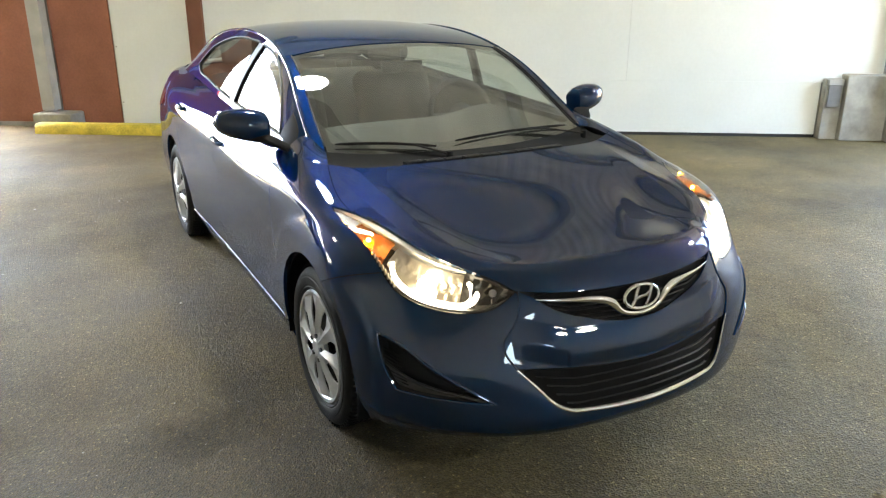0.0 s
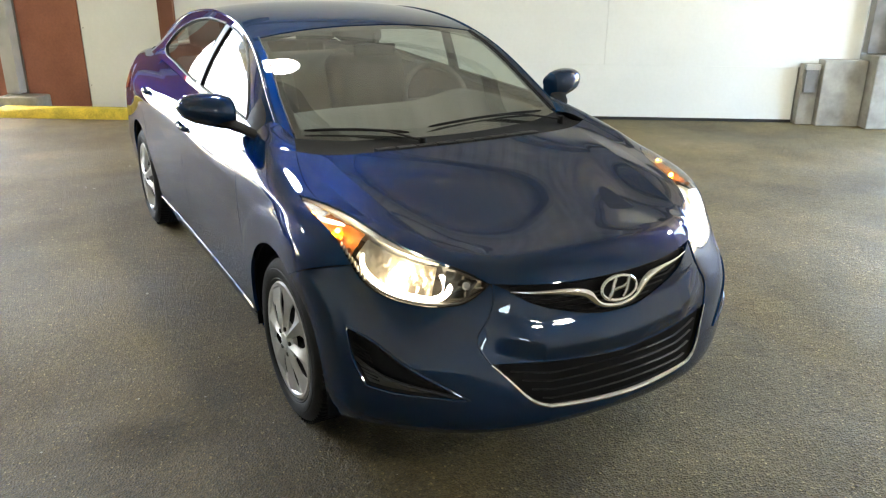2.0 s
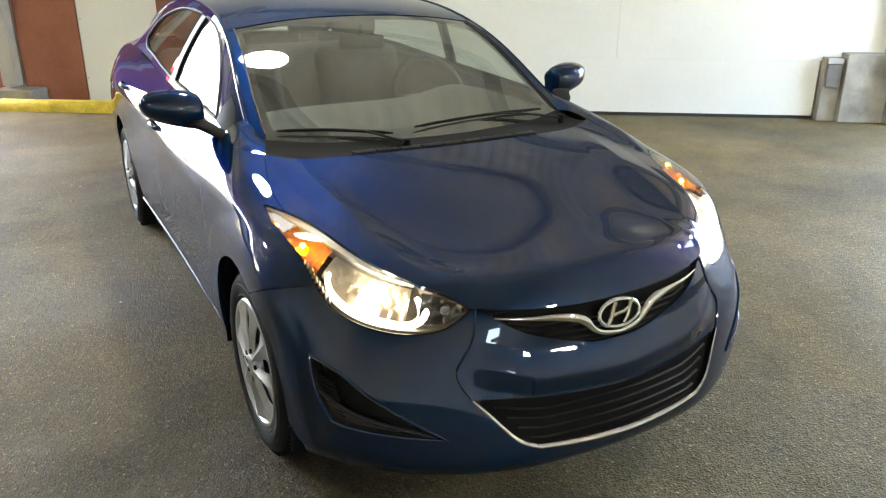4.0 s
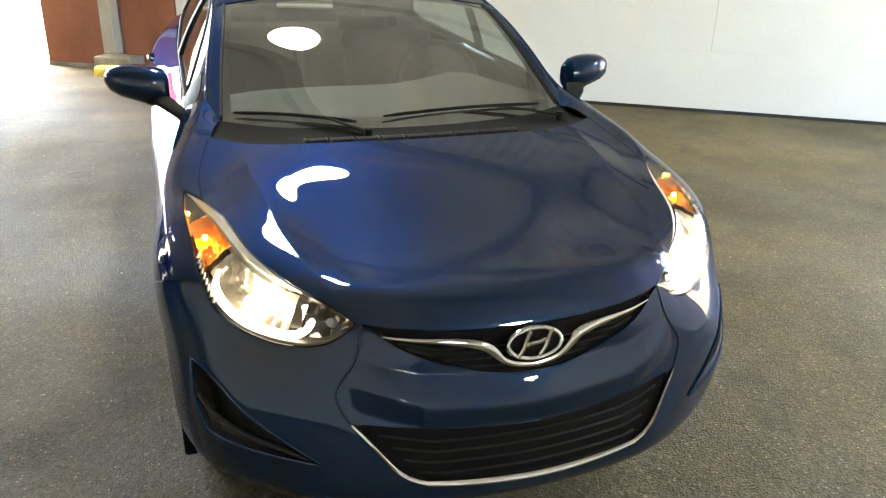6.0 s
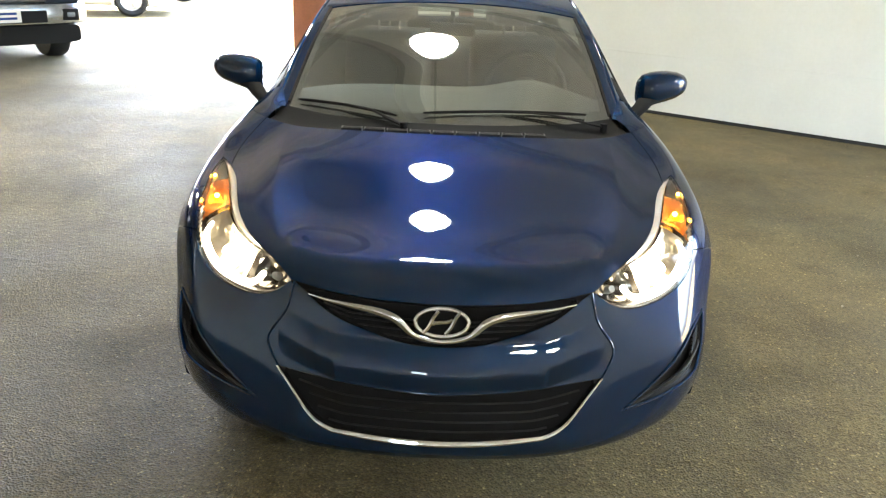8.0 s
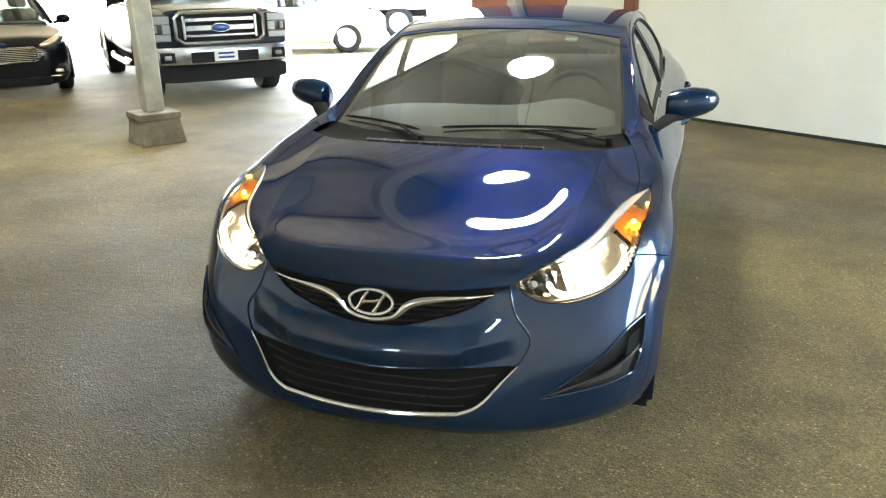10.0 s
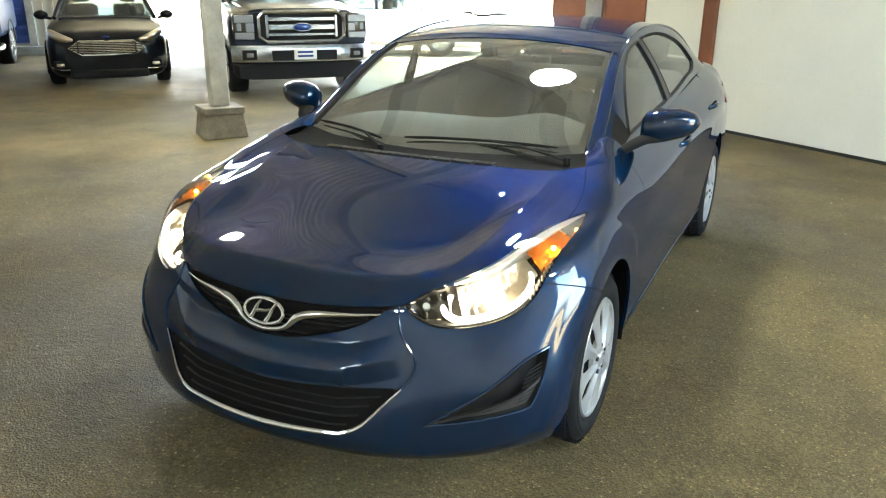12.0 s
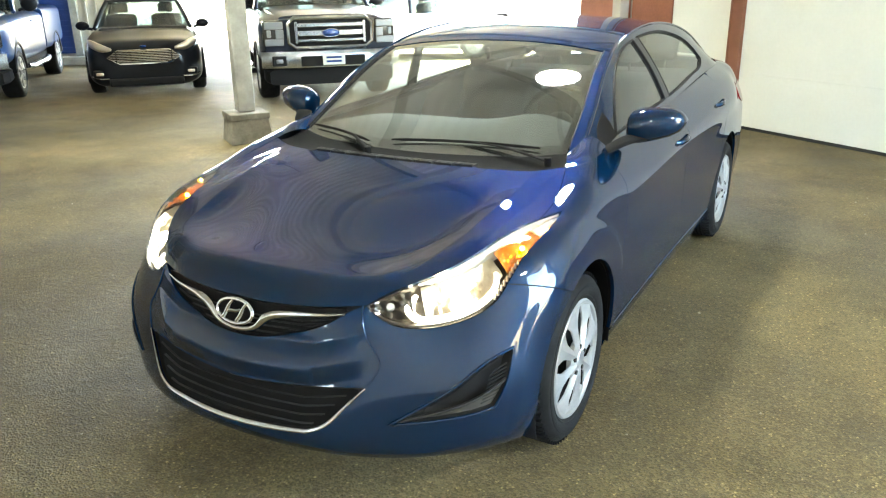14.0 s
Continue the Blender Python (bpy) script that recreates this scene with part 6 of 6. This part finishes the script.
def pickup(name, label, paint, m, r=0.39):
    t = thing(name, label, "pickup truck", "", m)
    bm = bmesh.new()
    loft(bm, [(0.10, 0.93, 0.62, 1.18, 7), (0.25, 0.98, 0.55, 1.23, 6), (0.9, 1.0, 0.55, 1.27, 6), (1.7, 1.0, 0.5, 1.30, 6), (3.5, 1.0, 0.5, 1.30, 7)], 8)
    body = part("body", bm, paint, t)
    bm = bmesh.new()
    loft(bm, [(0.14, 0.72, 1.10, 1.235, 4), (0.5, 0.78, 1.15, 1.30, 4), (1.2, 0.80, 1.2, 1.335, 4), (1.75, 0.80, 1.2, 1.34, 4)], 6)
    part("bonnet", bm, paint, t)
    bm = bmesh.new()
    loft(bm, [(3.62, 1.0, 0.55, 1.36, 9), (5.0, 1.0, 0.55, 1.36, 9), (5.7, 0.99, 0.6, 1.36, 9)], 6)
    part("load_bed", bm, paint, t)
    cabin_top(t, paint, 1.62, 2.25, 3.25, 3.58, 1.30, 1.88, 0.90, 0.74, 2.65)
    for x in (-0.86, 0.86):
        for y in (0.95, 4.75):
            plain_wheel(t, x + math.copysign(0.13, x), y, r, 0.27, SILVER)
            bm = bmesh.new()
            s = math.copysign(1, x)
            m2 = Matrix.Translation((s * 1.0, y, r)) @ Matrix.Rotation(radians(90 * s), 4, "Y")
            lathe(bm, [(r + 0.03, -0.30), (r + 0.06, -0.005), (r + 0.085, 0.012), (r + 0.05, 0.008), (r + 0.035, -0.02)], 32, m2)
            for v in bm.verts:
                v.co.z = max(v.co.z, 0.42)
            part("wheel_arch", bm, BLACK, t)
    # face: chrome frame, two bars, oval badge
    bm = bmesh.new()
    box(bm, (-0.60, 0.06, 0.80), (0.60, 0.12, 1.18), 0.02)
    grille = part("grille", bm, BLACK, t, "black grille with bright chrome bars")
    bm = bmesh.new()
    tube(bm, [(-0.50, 0.03, 0.79), (0.50, 0.03, 0.79), (0.60, 0.05, 0.86), (0.60, 0.06, 1.12), (0.52, 0.07, 1.19), (-0.52, 0.07, 1.19), (-0.60, 0.06, 1.12), (-0.60, 0.05, 0.86)], 0.030, 8, closed=True, up=(0, 1, 0))
    part("chrome_frame", bm, TRIMCHROME, grille)
    for z, h in ((0.885, 0.022), (0.985, 0.040), (1.095, 0.030)):
        bm = bmesh.new()
        box(bm, (-0.47, 0.015, z - h), (0.47, 0.065, z + h), 0.012)
        part("chrome_bar", bm, TRIMCHROME, grille)
    for s in (-1, 1):
        bm = bmesh.new()
        box(bm, (s * 0.49 - 0.022, 0.02, 0.84), (s * 0.49 + 0.022, 0.07, 1.15), 0.01)
        part("chrome_bar", bm, TRIMCHROME, grille)
    bm = bmesh.new()
    bmesh.ops.create_uvsphere(bm, u_segments=20, v_segments=10, radius=1, matrix=Matrix.Translation((0, 0.012, 0.985)) @ Matrix.Diagonal((0.125, 0.02, 0.052, 1)))
    part("badge", bm, BADGEBLUE, grille, "blue oval badge")
    bm = bmesh.new()
    tube(bm, [(0.128 * math.cos(a), 0.008, 0.985 + 0.054 * math.sin(a)) for a in np.linspace(0, math.tau, 33)[:-1]], 0.008, 6, closed=True, up=(0, 1, 0))
    part("badge_rim", bm, TRIMCHROME, grille)
    # lamps: stepped chrome units behind a lens
    for s in (-1, 1):
        bm = bmesh.new()
        box(bm, (s * 0.80 - 0.15, 0.07, 0.82), (s * 0.80 + 0.15, 0.30, 1.17), 0.03)
        lamp = part("headlamp", bm, BEZEL, t, "clear headlamp with chrome inside")
        for x0, z0, w, h in ((0.0, 1.10, 0.13, 0.05), (-0.08, 0.98, 0.055, 0.06), (0.0, 0.87, 0.13, 0.045), (0.07, 0.99, 0.03, 0.05)):
            bm = bmesh.new()
            box(bm, (s * (0.80 + x0) - w, 0.045, z0 - h), (s * (0.80 + x0) + w, 0.075, z0 + h), 0.01)
            part("reflector", bm, DULLLAMP, lamp)
    # bumper
    bm = bmesh.new()
    rows = []
    for x in np.linspace(-1.0, 1.0, 25):
        y = 0.0 + 0.16 * abs(x) ** 4
        rows.append([bm.verts.new((x, y + o, z)) for o, z in ((0.02, 0.76), (-0.07, 0.745), (-0.10, 0.65), (-0.08, 0.52), (0.02, 0.49))])
    for a, b in zip(rows, rows[1:]):
        for i in range(4):
            bm.faces.new((a[i], a[i + 1], b[i + 1], b[i]))
    bumper = part("bumper", bm, TRIMCHROME, t, "broad chrome bumper", angle=60)
    bm = bmesh.new()
    box(bm, (-0.46, -0.115, 0.54), (0.46, -0.06, 0.68), 0.01)
    part("bumper_opening", bm, BLACK, bumper)
    for s in (-1, 1):
        bm = bmesh.new()
        box(bm, (s * 0.76 - 0.10, -0.07, 0.55), (s * 0.76 + 0.10, 0.0, 0.69), 0.015)
        part("lamp_recess", bm, BLACK, bumper)
        bm = bmesh.new()
        box(bm, (s * 0.76 - 0.05, -0.08, 0.59), (s * 0.76 + 0.05, -0.02, 0.65), 0.015)
        part("fog_lamp", bm, DULLLAMP, bumper)
    bm = bmesh.new()
    box(bm, (-0.16, -0.13, 0.55), (0.16, -0.118, 0.70), 0.006)
    plate = part("plate", bm, PLATE, bumper, "pale dealer plate with dark bars")
    for z in (0.60, 0.655):
        bm = bmesh.new()
        box(bm, (-0.11, -0.136, z - 0.014), (0.11, -0.131, z + 0.014))
        part("writing_bar", bm, BADGEBLUE, plate)
    bm = bmesh.new()
    loft(bm, [(0.05, 0.90, 0.27, 0.50, 7), (0.3, 0.95, 0.27, 0.52, 7), (0.55, 0.95, 0.3, 0.52, 7)], 5)
    part("valance", bm, BLACK, t)
    bm = bmesh.new()
    box(bm, (-0.85, 0.5, 0.40), (0.85, 5.6, 0.58))
    part("chassis", bm, GAP, t, "", False)
    for s in (-1, 1):
        bm = bmesh.new()
        tube(bm, [(s * 1.0, 1.5, 0.45), (s * 1.02, 1.7, 0.42), (s * 1.02, 3.3, 0.42), (s * 1.0, 3.5, 0.45)], 0.045, 8)
        part("side_step", bm, TRIMCHROME, t)
        side_mirror(t, s * 0.98, 1.85, 1.42, 0.13, 0.12, BLACK)
        bm = bmesh.new()
        box(bm, (s * 1.003 - 0.008, 2.35, 1.12), (s * 1.003 + 0.02, 2.55, 1.15), 0.006)
        part("door_handle", bm, paint, t)
    return t


def pose_of(wheel_mid, turn, back):
    """The pose of a vehicle whose front wheels stand about wheel_mid, back metres behind its nose."""
    h = Vector((math.sin(radians(turn)), -math.cos(radians(turn)), 0))
    o = Vector((*wheel_mid, 0)) + h * back
    return pose(o.x, o.y, 0, 0, 0, turn)


pickup("pickup_truck", "dark navy pickup truck with a broad chrome grille", NAVY, pose_of((-6.02, 7.34), 47, 1.0))
t_ = radians(47)
pickup("pickup_truck", "blue pickup truck with a chrome bumper", STEELBLUE, pose_of((-10.43 - 0.9 * math.cos(t_), 5.08 - 0.9 * math.sin(t_)), 47, 0.95))


def small_sedan(label, paint, m, face=True):
    c = thing("compact_car", label, "car", "", m)
    bm = bmesh.new()
    loft(bm, [(0.0, 0.60, 0.20, 0.72, 4), (0.06, 0.72, 0.16, 0.80, 4.5), (0.30, 0.86, 0.15, 0.88, 5), (0.88, 0.90, 0.17, 0.98, 5), (1.6, 0.91, 0.20, 1.02, 5), (2.8, 0.91, 0.20, 1.02, 5), (3.7, 0.90, 0.22, 1.06, 5), (4.3, 0.84, 0.28, 1.06, 5), (4.5, 0.66, 0.36, 0.98, 4)], 9)
    part("body", bm, paint, c)
    cabin_top(c, paint, 1.18, 2.02, 3.15, 3.85, 1.01, 1.43, 0.76, 0.58, 2.35)
    for x in (-0.80, 0.80):
        for y in (0.88, 3.53):
            s = math.copysign(1, x)
            plain_wheel(c, x + s * 0.10, y, 0.325, 0.21, SILVER, 5)
            bm = bmesh.new()
            m2 = Matrix.Translation((s * 0.90, y, 0.325)) @ Matrix.Rotation(radians(90 * s), 4, "Y")
            lathe(bm, [(0.345, -0.26), (0.36, -0.004), (0.375, 0.014), (0.355, 0.012)], 32, m2)
            for v in bm.verts:
                v.co.z = max(v.co.z, 0.2)
            part("wheel_arch", bm, paint, c)
        side_mirror(c, math.copysign(0.86, x), 1.45, 1.05, 0.11, 0.075, paint)
    if not face:
        return c
    # wide six-sided mouth with bright bars
    bm = bmesh.new()
    box(bm, (-0.44, -0.03, 0.52), (0.44, 0.10, 0.72), 0.03)
    mouth_ = part("grille", bm, BLACK, c, "black six sided grille with chrome bars")
    for z, w in ((0.53, 0.34), (0.555, 0.40), (0.58, 0.46), (0.605, 0.51), (0.63, 0.52), (0.655, 0.48), (0.68, 0.43), (0.705, 0.37)):
        bm = bmesh.new()
        tube(bm, [(x, -0.05 + 0.22 * abs(x) ** 2.4, z) for x in np.linspace(-w, w, 15)], 0.0065, 6)
        part("chrome_bar", bm, CHROME, mouth_)
    bm = bmesh.new()
    tube(bm, [(-0.36, -0.025, 0.515), (0.36, -0.025, 0.515), (0.545, 0.005, 0.615), (0.38, -0.02, 0.72), (-0.38, -0.02, 0.72), (-0.545, 0.005, 0.615)], 0.011, 6, closed=True, up=(0, 1, 0))
    part("chrome_frame", bm, CHROME, mouth_)
    for s in (-1, 1):
        bm = bmesh.new()
        p = [(s * 0.47, 0.02, 0.735), (s * 0.60, 0.06, 0.755), (s * 0.72, 0.17, 0.80), (s * 0.82, 0.36, 0.865)]
        tube(bm, [tuple(q) for q in smooth_line(np.array(p), 10)], [0.02, 0.04, 0.055, 0.062, 0.066, 0.066, 0.062, 0.055, 0.04, 0.015], 10, squash=(0.8, 1.0))
        part("headlamp", bm, FACET, c, "swept back clear headlamp")
        bm = bmesh.new()
        box(bm, (s * 0.68 - 0.10, 0.02, 0.31), (s * 0.68 + 0.10, 0.16, 0.43), 0.03)
        fog = part("fog_lamp", bm, BLACK, c)
        bm = bmesh.new()
        box(bm, (s * 0.68 - 0.055, -0.002, 0.35), (s * 0.68 + 0.055, 0.05, 0.395), 0.015)
        part("fog_glass", bm, FACET, fog)
        bm = bmesh.new()
        tube(bm, [(s * 0.55, -0.005, 0.30), (s * 0.68, 0.03, 0.295), (s * 0.81, 0.15, 0.33)], 0.010, 6)
        part("chrome_edge", bm, CHROME, fog)
    bm = bmesh.new()
    box(bm, (-0.56, -0.015, 0.17), (0.56, 0.10, 0.30), 0.03)
    part("lower_grille", bm, BLACK, c)
    bm = bmesh.new()
    bmesh.ops.create_uvsphere(bm, u_segments=14, v_segments=8, radius=1, matrix=Matrix.Translation((0, 0.012, 0.775)) @ Matrix.Diagonal((0.05, 0.02, 0.02, 1)))
    part("badge", bm, BADGEBLUE, c)
    return c


small_sedan("black compact car with chrome barred grille, parked under the roof", NIGHT, pose_of((-9.12, 6.58), 48, 0.88))
small_sedan("white compact car standing outside in the daylight", WHITEPAINT, pose_of((-6.84, 14.33), 112, 0.88), face=False)

# ---- end wall with its blue shutter, and the yard ----
ENDPOSE = pose(-14.06, 9.89, 0, 0, 0, 37)        # local x along the end wall, local -y to the shed
SIDING = material("cream ribbed siding", (0.50, 0.47, 0.38), 0.6, stain=0.1, stain_size=2, bump=0.05)
BLUEDOOR = material("blue shutter paint", (0.03, 0.06, 0.22), 0.5, stain=0.15, stain_size=3)
end = slab("wall_end", (-9.0, 0.0, 0.0), (0.05, 0.2, ROOF_Z), SIDING, "cream ribbed metal siding wall", "wall", m=ENDPOSE)
for k in range(40):
    x = -8.9 + k * 0.225
    if -1.75 < x < -0.72:
        continue
    piece("rib", end, (x - 0.02, -0.035, 0.22), (x + 0.02, -0.002, ROOF_Z), SIDING, m=ENDPOSE)
slab("step", (-9.0, -0.40, 0.0), (0.1, -0.002, 0.18), CONCRETE, "low concrete step along the end wall", "step", bevel=0.015, m=ENDPOSE)
door = tagged(mesh_object("door_1", (lambda b: (box(b, (-1.55, -0.055, 0.24), (-0.92, -0.040, 2.3), m=ENDPOSE), b)[1])(bmesh.new()), BLUEDOOR, False), "blue slatted shutter in a cream frame", "door", kind="structure")
for k in range(17):
    z = 0.28 + 0.12 * k
    piece("slat", door, (-1.54, -0.072, z), (-0.93, -0.057, z + 0.10), BLUEDOOR, "", 0.006, m=ENDPOSE)
for a, b in (((-1.72, -0.10, 0.182), (-1.56, -0.003, 2.4)), ((-0.91, -0.10, 0.182), (-0.75, -0.003, 2.4)), ((-1.72, -0.10, 2.402), (-0.75, -0.003, 2.56))):
    piece("door_frame", door, a, b, CREAM, "cream door frame", 0.006, m=ENDPOSE)

# white truck and fence line far out in the yard
van = thing("delivery_truck", "white delivery truck far out in the sunny yard", "truck", "", pose(-6.1, 19.2, 0, 0, 0, 110))
bm = bmesh.new()
box(bm, (-1.0, 0.3, 0.75), (1.0, 2.0, 2.3), 0.15, 3)
part("cab", bm, WHITEPAINT, van)
bm = bmesh.new()
box(bm, (-1.1, 2.2, 1.0), (1.1, 6.8, 3.2), 0.05, 2)
part("box_body", bm, WHITEPAINT, van)
bm = bmesh.new()
box(bm, (-0.5, 0.4, 0.55), (0.5, 6.7, 0.8))
part("frame", bm, GAP, van, "", False)
for x in (-0.95, 0.95):
    for y in (1.2, 5.4):
        plain_wheel(van, x, y, 0.42, 0.26, SILVER)
hyd = thing("sign_post", "small red sign on a thin post in the yard", "sign", "", pose(-4.6, 19.0, 0))
bm = bmesh.new()
cyl(bm, (0, 0, 0), (0, 0, 1.5), 0.03, 10)
part("pole", bm, STEEL, hyd)
bm = bmesh.new()
box(bm, (-0.12, -0.05, 1.1), (0.12, -0.031, 1.9), 0.01)
part("board", bm, material("red sign paint", (0.55, 0.04, 0.05), 0.5), hyd)
